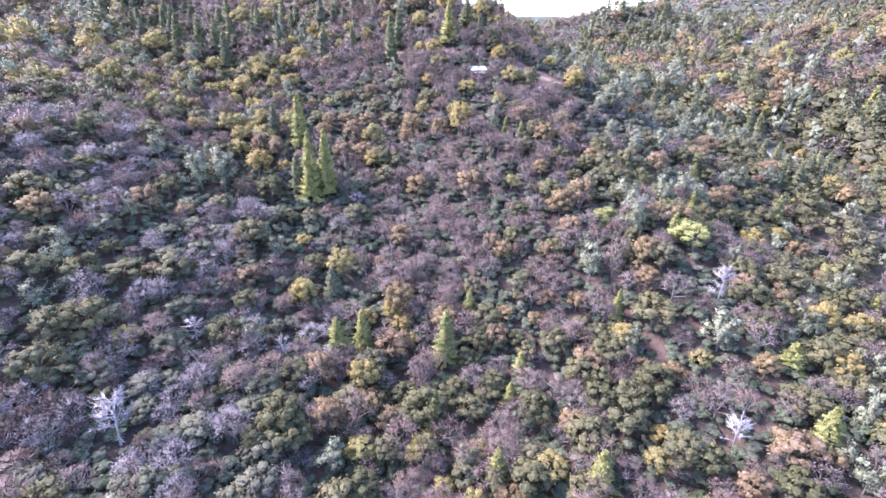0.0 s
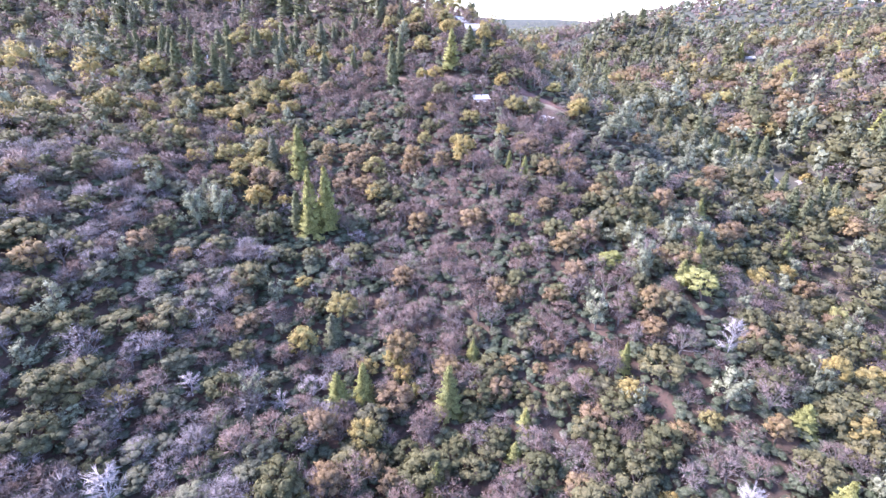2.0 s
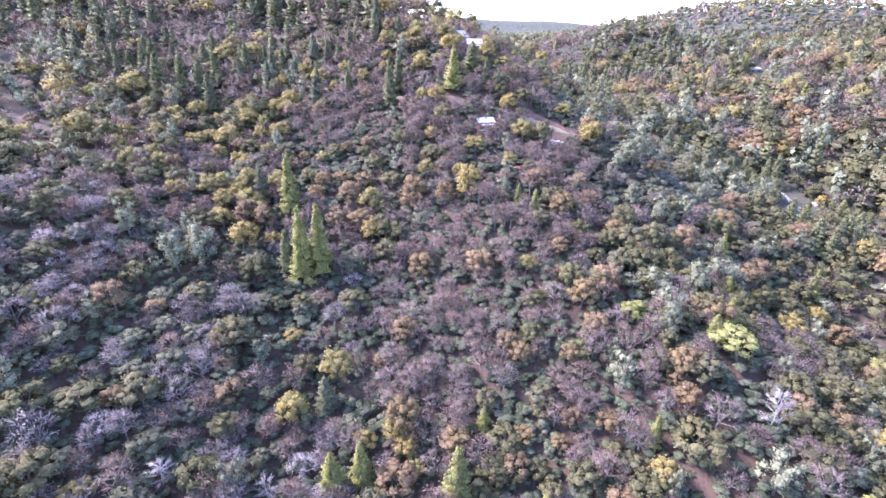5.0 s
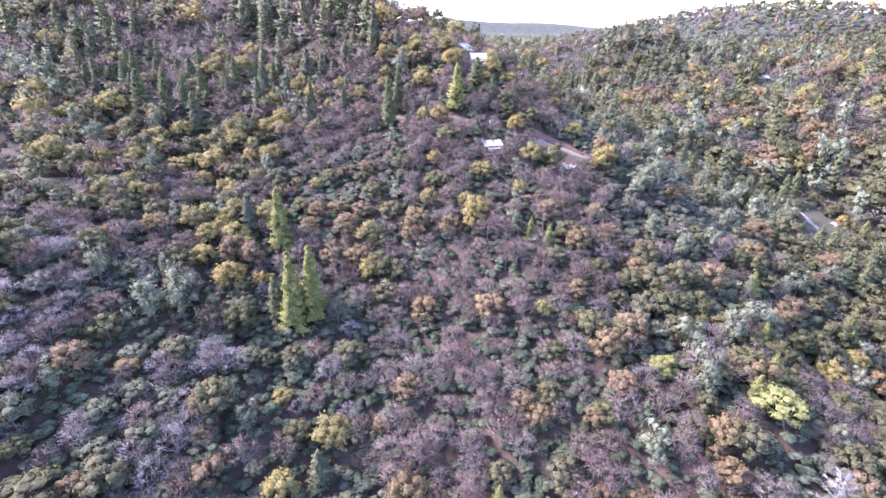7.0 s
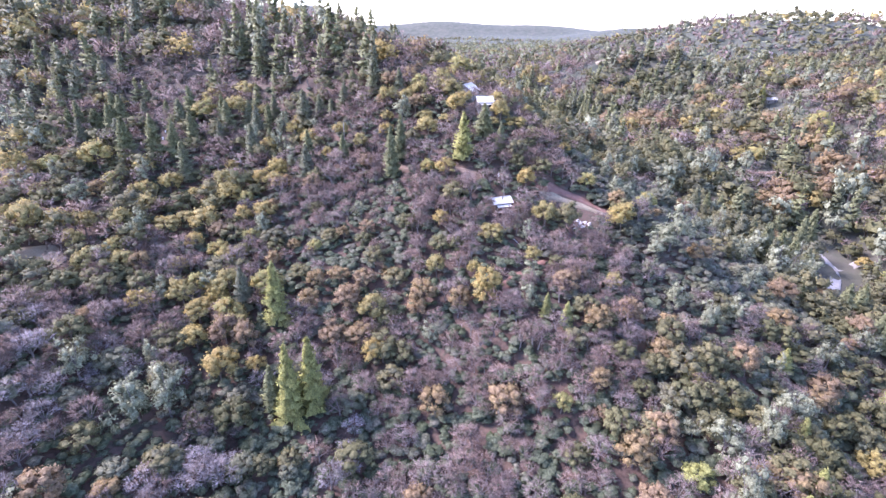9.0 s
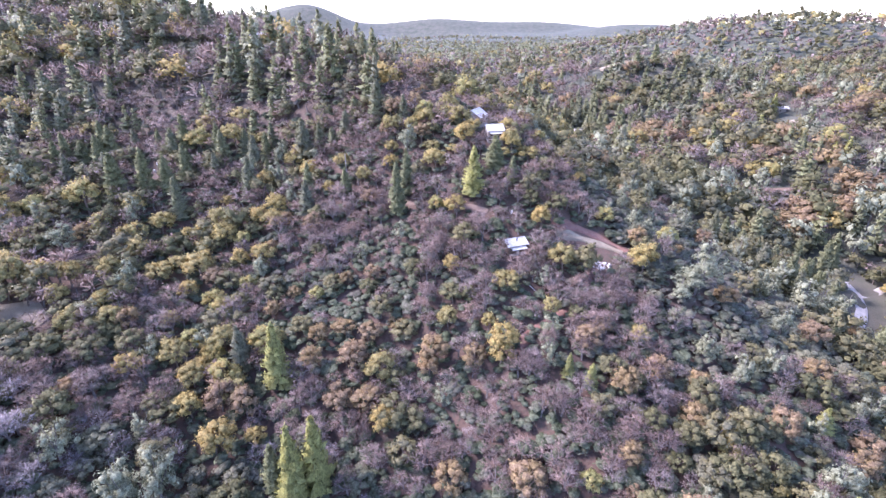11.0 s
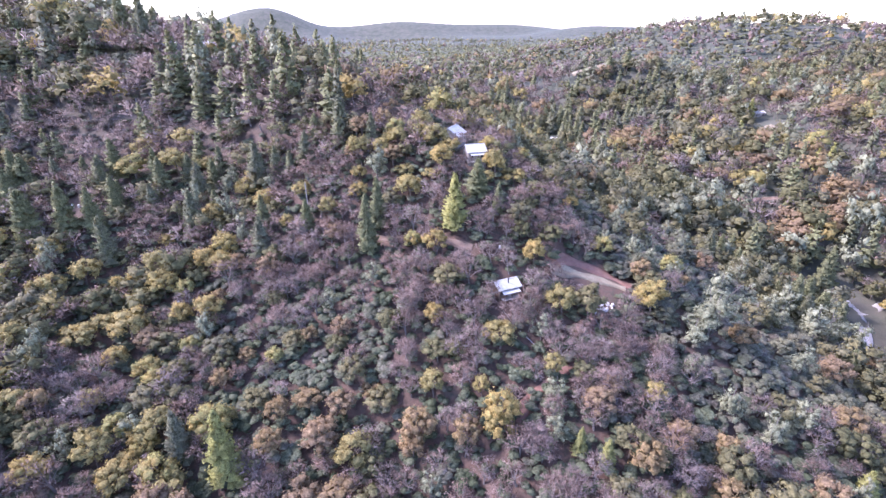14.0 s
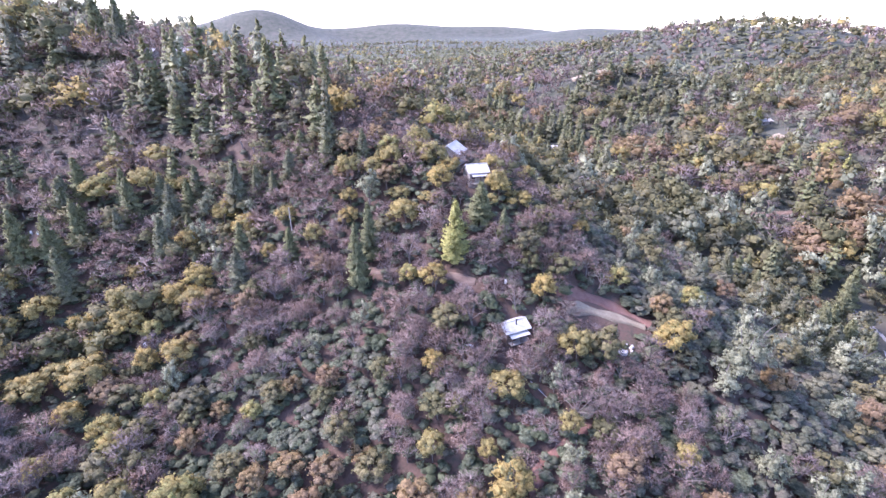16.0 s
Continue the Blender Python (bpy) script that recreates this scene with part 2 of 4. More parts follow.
def band(name, points, width, mat, label, category, up=0.12, margin=0.4, ragged=0.2):
    """A strip of track or road laid over the ground along a line, with shoulders that meet the soil."""
    pts = []
    for (x0, y0), (x1, y1) in zip(points, points[1:]):
        steps = max(2, int(math.hypot(x1 - x0, y1 - y0) / 1.5))
        pts += [(x0 + (x1 - x0) * k / steps, y0 + (y1 - y0) * k / steps) for k in range(steps)]
    pts = np.array(pts + [points[-1]], float)
    for _ in range(6):
        pts[1:-1] = (pts[:-2] + 2 * pts[1:-1] + pts[2:]) / 4
    way = np.gradient(pts, axis=0); way /= np.linalg.norm(way, axis=1)[:, None]
    side = np.stack([way[:, 1], -way[:, 0]], 1)
    rag = 1 + ragged * (np.sin(np.arange(len(pts)) * 0.9) + np.sin(np.arange(len(pts)) * 0.37 + 1.0))
    verts, cols = [], (-0.6, -0.5, -0.17, 0.17, 0.5, 0.6)
    mid = height(pts[:, 0], pts[:, 1])
    for c in cols:
        q = pts + side * (c * width * rag)[:, None]
        h = height(q[:, 0], q[:, 1])
        level = np.maximum(h + 0.05, 0.5 * h + 0.5 * mid) + up if abs(c) < 0.55 else h - 0.3
        verts.append(np.column_stack([q, level]))
    verts = np.stack(verts, 1)
    k = np.arange(verts.shape[0] * len(cols)).reshape(-1, len(cols))
    f = np.stack([k[:-1, :-1], k[:-1, 1:], k[1:, 1:], k[1:, :-1]], -1).reshape(-1, 4)
    ob = new(name, mesh_from(name, verts.reshape(-1, 3), f, [mat], smooth=True))
    tagged(ob, label, category, kind="structure")
    LINES.append((pts, width, margin))
    return ob


LINES = []      # tracks and roads, where no tree grows
CLEAR = []      # x, y, radius of clearings and buildings
band("hillside_track", [(-78, 239), (-61, 232), (-46, 221.5), (-33, 215.5), (-21, 210.6), (-6, 206), (6, 201)], 1.5, TRACK, "narrow dirt bench track cut across the wooded slope", "track")
band("cleared_strip", [(24.5, 200.5), (33, 201), (41, 199), (47, 195)], 2.9, REDSOIL, "bare red soil strip above the grassy bank", "clearing", margin=-1.2, ragged=0.35)
band("grassy_bank", [(25.5, 197.5), (33, 196.8), (39, 196.4), (45, 194)], 2.2, DRYGRASS, "dry pale grass bank beside the red soil", "bank", 0.3, margin=-0.6, ragged=0.35)
band("red_path", [(9, 161.5), (14, 166), (21.5, 170), (28, 175.5), (32, 182), (35.5, 190)], 1.8, REDSOIL, "bare red soil path between leafless oaks", "path", margin=-0.5)
band("valley_road", [(161, 248), (163, 239), (161, 231), (152, 220), (141.5, 209.5), (130, 199)], 3.6, ASPHALT, "pale worn road that bends along the valley floor", "road", margin=7.5, ragged=0.04)
band("side_road", [(162, 235), (169, 235), (177, 238)], 3.2, ASPHALT, "pale side road that forks off in the valley", "road", margin=2.0, ragged=0.04)
band("slope_road", [(126, 322), (142, 317), (168, 307.5), (192, 299.5), (214.5, 284.6), (240, 270)], 2.6, TRACK, "thin pale road cut across the far autumn slope", "road", margin=1.8)
band("ridge_track", [(-22, 292), (-13, 278), (-9, 266), (-6, 256)], 3.2, TRACK, "pale dirt track along the crest of the ridge", "track")
band("left_track", [(-150, 190), (-132, 187.5), (-119, 185), (-111, 188.5), (-104, 196)], 2.6, TRACK, "pale dirt track beside the dry clearing", "track")
band("dry_clearing", [(-134, 172), (-122, 170), (-112, 168), (-103, 166)], 7.0, DRYGRASS, "dry pale grass clearing with scattered brush", "clearing", margin=-2.0, ragged=0.35)
band("far_clearing", [(140, 521), (158, 518), (176, 512)], 9.0, DRYGRASS, "pale bare clearing on the far hill", "clearing")
band("meadow", [(196, 368), (208, 373), (222, 372)], 11.0, DRYGRASS, "small yellowing meadow on the far slope", "meadow")
CLEAR += [(12.4, 189.6, 4.0), (12.2, 186.6, 3.0), (10.0, 229, 5.2), (6.3, 243, 5.0), (97, 435, 7.0), (94, 426, 6.5), (226, 393, 5.0), (35.5, 188, 3.0), (-107, 233.5, 4.0), (-104, 227, 4.0), (-68.7, 200.8, 1.6), (-27.3, 213.5, 2.5), (15.5, 177, 2.0), (229, 401, 5.5), (-117, 346, 6.0), (-101, 346, 7.0)]
CLEAR += [(42.3, 265, 4.5), (41, 270, 3.5), (41, 259, 4.0), (39.5, 253, 3.6), (90, 415, 7.0), (87, 405, 5.0), (222, 383, 6.0)]
CLEAR += [(27, 196, 3.2), (33, 194, 3.2), (39, 192, 3.0), (12.6, 185.2, 4.3), (30, 200, 3.2), (36, 198.5, 4.2), (42, 196, 3.6), (36.5, 190.5, 4.2), (31, 181, 2.2), (22, 170.5, 2.2)]
CLEAR += [(138, 200, 5), (146, 207, 6), (153, 214, 5)]


# ---------------------------------------------------------------- trees: the shapes
rng = np.random.default_rng(7)


def unit(v):
    return v / (np.linalg.norm(v, axis=-1, keepdims=True) + 1e-9)


def flakes(centres, normals, size, thin=1.0):
    """Loose triangles, one a leaf clump, that lie across the given normals."""
    n = len(centres)
    a = unit(np.cross(normals, rng.normal(size=(n, 3))))
    b = np.cross(unit(normals), a)
    turn = rng.uniform(0, 6.28, n)
    out = []
    for k in range(3):
        ang = turn + k * 2.094 + rng.uniform(-0.5, 0.5, n)
        r = size * rng.uniform(0.6, 1.25, n)
        out.append(centres + a * (r * np.cos(ang))[:, None] + b * (r * np.sin(ang) * thin)[:, None])
    return np.stack(out, 1).reshape(-1, 3)


def twigs(starts, ways, length, width):
    """Thin tapering triangles from the starts along the ways."""
    n = len(starts)
    side = unit(np.cross(ways, rng.normal(size=(n, 3)))) * width
    tip = starts + unit(ways) * (length * rng.uniform(0.6, 1.3, n))[:, None]
    return np.stack([starts - side, starts + side, tip], 1).reshape(-1, 3)


def tube(p, q, r0, r1, sides=4):
    """A tapered limb from p to q, as loose triangles."""
    p, q = np.asarray(p, float), np.asarray(q, float)
    d = unit(q - p)
    a = unit(np.cross(d, [0.31, 0.83, 0.47])); b = np.cross(d, a)
    ang = np.arange(sides) * 2 * np.pi / sides
    ring = np.cos(ang)[:, None] * a + np.sin(ang)[:, None] * b
    lo, hi = p + ring * r0, q + ring * r1
    lo2, hi2 = np.roll(lo, -1, 0), np.roll(hi, -1, 0)
    return np.concatenate([np.stack([lo, lo2, hi2], 1), np.stack([lo, hi2, hi], 1)]).reshape(-1, 3)


def sphere_ways(n, low=-0.35):
    z = rng.uniform(low, 1, n); a = rng.uniform(0, 6.28, n); r = np.sqrt(1 - z * z)
    return np.stack([r * np.cos(a), r * np.sin(a), z], 1)


T = (1 + 5 ** 0.5) / 2
ICO_V = unit(np.array([(-1, T, 0), (1, T, 0), (-1, -T, 0), (1, -T, 0), (0, -1, T), (0, 1, T), (0, -1, -T), (0, 1, -T), (T, 0, -1), (T, 0, 1), (-T, 0, -1), (-T, 0, 1)]))
ICO_F = [(a, b, c) for a, b, c in itertools.combinations(range(12), 3) if max(np.linalg.norm(ICO_V[a] - ICO_V[b]), np.linalg.norm(ICO_V[b] - ICO_V[c]), np.linalg.norm(ICO_V[a] - ICO_V[c])) < 1.2]


def clump(centre, radius, flat=0.85, whole=False):
    """The dense inside of a leaf clump: an uneven ball, open below, as loose triangles."""
    a = rng.uniform(0, 6.28)
    turn = np.array([(math.cos(a), -math.sin(a), 0), (math.sin(a), math.cos(a), 0), (0, 0, 1)]) @ np.array([(1, 0, 0), (0, 0.8, -0.6), (0, 0.6, 0.8)])
    v = (ICO_V @ turn.T) * rng.uniform(0.78, 1.15, (12, 1))
    tris = np.array([v[list(f)] for f in ICO_F if whole or v[list(f), 2].mean() > -0.45])
    return (tris * [radius, radius, radius * flat]).reshape(-1, 3) + centre


# Every shape stands on the origin, 3 m in radius and 7 m high; returns (trunk, limbs, crown), as loose triangles;
# the crown is a list of (triangles, middle of their clump).
def broadleaf(detail):
    lumps, per, leaf = {2: (19, 27, 0.26), 1: (6, 25, 0.43), 0: (1, 9, 1.25)}[detail]
    lean = rng.normal(size=2) * 0.4
    top = np.array([lean[0], lean[1], 4.2])
    wood, limbs, crown = [tube((0, 0, -1.2), top * 0.75, 0.24, 0.13)], [], []
    if detail:
        k = np.arange(lumps)
        z = np.clip(1.0 - 1.45 * (k + 0.5) / lumps + rng.normal(size=lumps) * 0.08, -0.5, 1)
        a = k * 2.4 + rng.uniform(0, 6.28) + rng.normal(size=lumps) * 0.3
        h = np.sqrt(1 - z * z)
        ways = np.stack([h * np.cos(a), h * np.sin(a), z], 1)
        mids = np.array([lean[0], lean[1], 3.9]) + ways * np.array([2.3, 2.3, 2.3]) * rng.uniform(0.72, 1.12, (lumps, 1))
    else:
        mids = np.array([[lean[0], lean[1], 4.0]])
    for m in mids[:5] if detail == 2 else []:
        limbs.append(tube(top * rng.uniform(0.4, 0.75), m, 0.09, 0.03, 3))
    for c in mids:
        d = sphere_ways(per, -0.45)
        r = rng.uniform(0.75, 1.2) * {2: 1.0, 1: 1.6, 0: 2.6}[detail]
        crown.append((clump(c, r * (0.74 if detail == 2 else 0.64)), c))
        crown.append((flakes(c + d * r * rng.uniform(0.62, 1.14, (per, 1)), unit(d + 0.6 * rng.normal(size=d.shape) + [0, 0, 0.25]), leaf), c))
    return wood, limbs, crown


def bare(detail):
    """A leafless oak: forking limbs that end in rounded sprays of fine twigs."""
    lumps, rays, sprays = {2: (13, 21, 15), 1: (6, 15, 11), 0: (1, 8, 10)}[detail]
    width, spray = {2: (0.036, 0.22), 1: (0.055, 0.36), 0: (0.25, 1.0)}[detail]
    lean = rng.normal(size=2) * 0.4
    fork = np.array([lean[0], lean[1], 1.7])
    wood, limbs, crown = [tube((0, 0, -1.2), fork, 0.22, 0.15, 4 if detail == 2 else 3)], [], []
    heart = np.array([lean[0], lean[1], 3.2])
    for k in range(lumps):
        a = 2.4 * k + rng.uniform(-0.3, 0.3)
        z = (1 - 1.15 * (k + 0.5) / lumps) if detail else 0.4
        way = np.array([math.sqrt(max(0, 1 - z * z)) * math.cos(a), math.sqrt(max(0, 1 - z * z)) * math.sin(a), z])
        c = heart + way * [1.95, 1.95, 2.2] * rng.uniform(0.75, 1.15) * (1 if detail else 0.2)
        if detail == 2 and k % 2 == 0:
            limbs.append(tube(fork, c, 0.085, 0.03, 3))
        big = rng.uniform(0.8, 1.2) * {2: 1.0, 1: 1.35, 0: 2.3}[detail]
        d = unit(sphere_ways(rays, -0.25) + 0.7 * way)
        crown.append((twigs(c - way * 0.45 * big + d * 0.25 * big, d, 1.15 * big, width), c))
        d = unit(sphere_ways(sprays, -0.35) + 0.4 * way)
        crown.append((flakes(c + d * big * rng.uniform(0.45, 1.05, (sprays, 1)), d * 0.6 + rng.normal(size=d.shape) * 0.6 + [0, 0, 0.3], spray * (1 if detail == 2 else rng.uniform(0.8, 1.2)), {2: 0.38, 1: 0.42, 0: 0.8}[detail]), c))
    return wood, limbs, crown


def conifer(detail):
    whorls, arms = {2: (19, 9), 1: (11, 6), 0: (4, 3)}[detail]
    wood, crown = [tube((0, 0, -1.2), (0, 0, 6.8), 0.17, 0.02)], []
    phase = rng.uniform(0, 6.28)
    for k in range(whorls):
        f = k / (whorls - 1)
        z = 1.0 + 5.9 * f
        for j in range(arms):
            a = rng.uniform(0, 6.28)
            r = 3.2 * (1 - f) ** 0.72 * rng.uniform(0.55, 1.08) * (1 + 0.18 * math.sin(2.3 * k + phase)) + 0.18
            out = np.array([math.cos(a), math.sin(a), 0.0])
            root, tip = np.array([0, 0, z]), out * r + [0, 0, z - 0.12 * r + rng.uniform(-0.15, 0.3)]
            side = np.cross(out, [0, 0, 1]) * (0.30 * r + 0.14) * {2: 0.7, 1: 1.0, 0: 2.0}[detail]
            sag = np.array([0, 0, -0.28 - 0.05 * r])
            mid = root + (tip - root) * 0.55
            crown.append((np.array([root, mid + side + sag, tip, root, tip, mid - side + sag]), None))
            if detail:
                m = 9 if detail == 2 else 2
                spots = root + (tip - root) * rng.uniform(0.35, 1.02, (m, 1))
                crown.append((flakes(spots + rng.normal(size=(m, 3)) * 0.14, out * 0.5 + rng.normal(size=(m, 3)) * 0.5 + [0, 0, 0.6], 0.22 if detail == 2 else 0.46), None))
    return wood, [], crown


def grey_pine(detail):
    """An open pine with several leaders and plumes of long needles."""
    lumps, per = {2: (24, 30), 1: (9, 11), 0: (2, 5)}[detail]
    wood, limbs, crown = [tube((0, 0, -1.2), (0, 0, 2.6), 0.2, 0.13)], [], []
    heads = [(0.1, 0.2, 6.3), (1.2, -0.4, 5.2), (-1.1, 0.6, 5.5), (0.2, 1.3, 4.4), (-0.3, -1.3, 4.6)]
    heads = [np.array(h) + rng.normal(size=3) * 0.35 for h in heads]
    for h in heads if detail == 2 else []:
        limbs.append(tube((0, 0, 2.2), h, 0.1, 0.03, 3))
    for k in range(lumps):
        h = heads[k % 5]
        f = rng.uniform(0.0, 1.0)
        c = np.array([0, 0, 1.9]) + (h - [0, 0, 1.9]) * f + rng.normal(size=3) * [1.0, 1.0, 0.3] * (1.2 - 0.75 * f)
        d = sphere_ways(per, -0.4)
        r = rng.uniform(0.7, 1.05) * {2: 1, 1: 1.3, 0: 1.9}[detail]
        crown.append((clump(c, r * 0.52), c))
        crown.append((flakes(c + d * r * rng.uniform(0.55, 1.05, (per, 1)), unit(d + 0.5 * rng.normal(size=d.shape) + [0, 0, 0.2]), {2: 0.25, 1: 0.55, 0: 1.3}[detail], 0.55), c))
    return wood, limbs, crown


def brush(detail):
    """A dome of chaparral."""
    lumps, per, r = {2: (9, 22, 1.1), 1: (2, 9, 1.7), 0: (1, 5, 2.2)}[detail]
    wood, crown = [tube((0, 0, -0.6), (0.1, 0.1, 3.0), 0.14, 0.08, 3)], []
    for c in sphere_ways(lumps, 0.0) * (np.array([1.9, 1.9, 2.6]) if detail else 0.3) * {2: 1, 1: 0.75, 0: 1}[detail] + [0, 0, 2.4]:
        d = sphere_ways(per, -0.3)
        crown.append((clump(c, r * rng.uniform(0.8, 1.1), 1.2), c))
        crown.append((flakes(c + d * r * [1, 1, 1.2] * rng.uniform(0.85, 1.2, (per, 1)), unit(d + 0.4 * rng.normal(size=d.shape) + [0, 0, 0.3]), {2: 0.4, 1: 0.75, 0: 1.5}[detail]), c))
    return wood, [], crown


def snag(detail):
    """A dead tree: bleached limbs and stiff twigs with no leaves."""
    lean = rng.normal(size=2) * 0.4
    wood, limbs, crown = [tube((0, 0, -1.2), (lean[0], lean[1], 6.6), 0.2, 0.03)], [], []
    for k in range(26):
        f = rng.uniform(0.25, 0.98)
        root = np.array([lean[0] * f, lean[1] * f, 6.6 * f])
        a = 2.4 * k + rng.uniform(-0.4, 0.4)
        way = np.array([math.cos(a), math.sin(a), rng.uniform(0.15, 0.9)])
        end = root + way * rng.uniform(1.3, 2.6) * (1.25 - 0.6 * f)
        limbs.append(tube(root, end, 0.045, 0.012, 3))
        m = 34
        at = root + (end - root) * rng.uniform(0.3, 1.0, (m, 1))
        crown.append((twigs(at, way + rng.normal(size=(m, 3)) * 0.7 + [0, 0, 0.3], 0.9, 0.032), None))
    return wood, limbs, crown


# the middle from which a crown's clumps face outwards
HEART = {"broadleaf": (3.0, 0.0), "bare": (2.6, 0.0), "brush": (0.6, 0.0), "grey_pine": (2.0, 0.55), "conifer": (0.0, 0.9), "snag": (2.0, 0.5)}


def facing(pieces, shape, detail):
    """Turns loose triangles to face out of their crown; returns them with soft outward normals."""
    t = np.concatenate([p for p, _c in pieces]).reshape(-1, 3, 3)
    z0, rise = HEART[shape]
    away = t.copy()
    away[..., 2] -= z0 + rise * (t[..., 2] - z0)
    away = unit(away + [0, 0, 0.35])
    local = np.concatenate([unit(p - c) if c is not None else np.zeros_like(p) for p, c in pieces]).reshape(-1, 3, 3)
    away = unit(away + 0.5 * local)
    n = unit(np.cross(t[:, 1] - t[:, 0], t[:, 2] - t[:, 0]))
    back = (n * away.mean(1)).sum(1) < 0
    t[back] = t[back][:, ::-1]; away[back] = away[back][:, ::-1]; n[back] *= -1
    return t.reshape(-1, 3), unit(0.75 * away + (0.15, 0.25, 0.4)[detail] * n[:, None]).reshape(-1, 3)


def side_normals(tris):
    flat = tris.reshape(-1, 3, 3)
    return np.repeat(unit(np.cross(flat[:, 1] - flat[:, 0], flat[:, 2] - flat[:, 0])), 3, 0)


SHAPES = {"broadleaf": broadleaf, "bare": bare, "conifer": conifer, "grey_pine": grey_pine, "brush": brush, "snag": snag}
# kind: shape, crown material, wood material, usual radius and height, name, category, label
KINDS = {
    "bare": ("bare", BARE, PALEBARK, 3.4, 7.0, "bare_oak", "bare tree", "leafless oak with mauve-grey twigs on the hillside"),
    "pale": ("bare", PALE, PALEBARK, 3.4, 6.6, "pale_bare_oak", "bare tree", "leafless oak with pale lavender-grey twigs in the woods"),
    "green": ("broadleaf", GREEN, BARK, 3.3, 6.6, "live_oak", "oak tree", "dusty olive-green oak with a rounded clumpy crown"),
    "dusty": ("broadleaf", DUSTY, PALEBARK, 2.7, 4.8, "dusty_oak", "oak tree", "grey-green rounded small oak on the steep flank"),
    "brush": ("brush", SHRUB, BARK, 2.1, 2.8, "chaparral_shrub", "shrub", "dark green chaparral shrub on red soil"),
    "greybrush": ("brush", GREYBRUSH, PALEBARK, 2.3, 3.1, "manzanita_shrub", "shrub", "grey-green rounded shrub on the slope"),
    "yellow": ("broadleaf", YELLOW, BARK, 3.1, 6.8, "yellow_oak", "oak tree", "oak with golden yellow autumn leaves"),
    "orange": ("broadleaf", ORANGE, BARK, 3.0, 6.4, "rust_oak", "oak tree", "oak with rust-orange autumn leaves"),
    "conifer": ("conifer", NEEDLES, BARK, 3.4, 13.5, "pine_tree", "pine tree", "tall olive-green conical pine with drooping boughs"),
    "lime": ("conifer", LIME, BARK, 2.6, 12.0, "sunlit_pine", "pine tree", "slender yellow-green conical pine"),
    "grey_pine": ("grey_pine", GREYPINE, PALEBARK, 2.9, 9.5, "grey_pine", "pine tree", "pale grey-green pine with soft open plumes"),
    "limeoak": ("broadleaf", LIME, BARK, 3.2, 8.0, "lime_tree", "oak tree", "bright yellow-green broad tree standing out on the slope"),
    "snag": ("snag", DEAD, DEAD, 3.0, 9.0, "dead_tree", "dead tree", "bleached leafless dead tree with stiff white branches"),
}
VARIANTS = 5
TEMPLATES = {}
for kind, (shape, *_r) in KINDS.items():
    for detail in (2, 1, 0):
        if shape == "snag" and detail < 2:
            continue
        made = []
        for _ in range(VARIANTS if detail else 3):
            wood, limbs, crown = SHAPES[shape](detail)
            made.append((np.concatenate(wood), np.concatenate(limbs + [np.zeros((0, 3))]), *facing(crown, shape, detail)))
        TEMPLATES[kind, detail] = made
MESHES = {}
for kind, (shape, leaf, wood_mat, *_r) in KINDS.items():
    for v, (wood, limbs, crown, out) in enumerate(TEMPLATES[kind, 2]):
        spread_out = np.concatenate([limbs, crown])
        slot = (np.arange(len(spread_out) // 3) < len(limbs) // 3).astype(np.int32)
        MESHES[kind, v] = [mesh_from("trunk", wood, np.arange(len(wood)).reshape(-1, 3), [wood_mat]),
                           mesh_from("crown", spread_out, np.arange(len(spread_out)).reshape(-1, 3), [leaf, wood_mat], slot, None, True, np.concatenate([side_normals(limbs), out]))]


def plant(kind, x, y, radius, tall, group=""):
    """One tree as a thing of its own, with trunk and crown."""
    shape, leaf, wood_mat, r0, h0, name, category, label = KINDS[kind]
    root = new(name)
    root.empty_display_size = 0.5
    root.matrix_world = Matrix.Translation(at_ground(x, y, -0.15)) @ Matrix.Rotation(rng.uniform(0, 6.28), 4, "Z") @ Matrix.Diagonal((radius / 3, radius / 3 * rng.uniform(0.9, 1.1), tall / 7, 1))
    for part_name, me in zip(("trunk", "crown"), MESHES[kind, int(rng.integers(len(TEMPLATES[kind, 2])))]):
        ob = new(part_name, me)
        ob.parent = root
    return tagged(root, label, category, group or KINDS[kind][5].replace("_", " ") + "s on the hill")


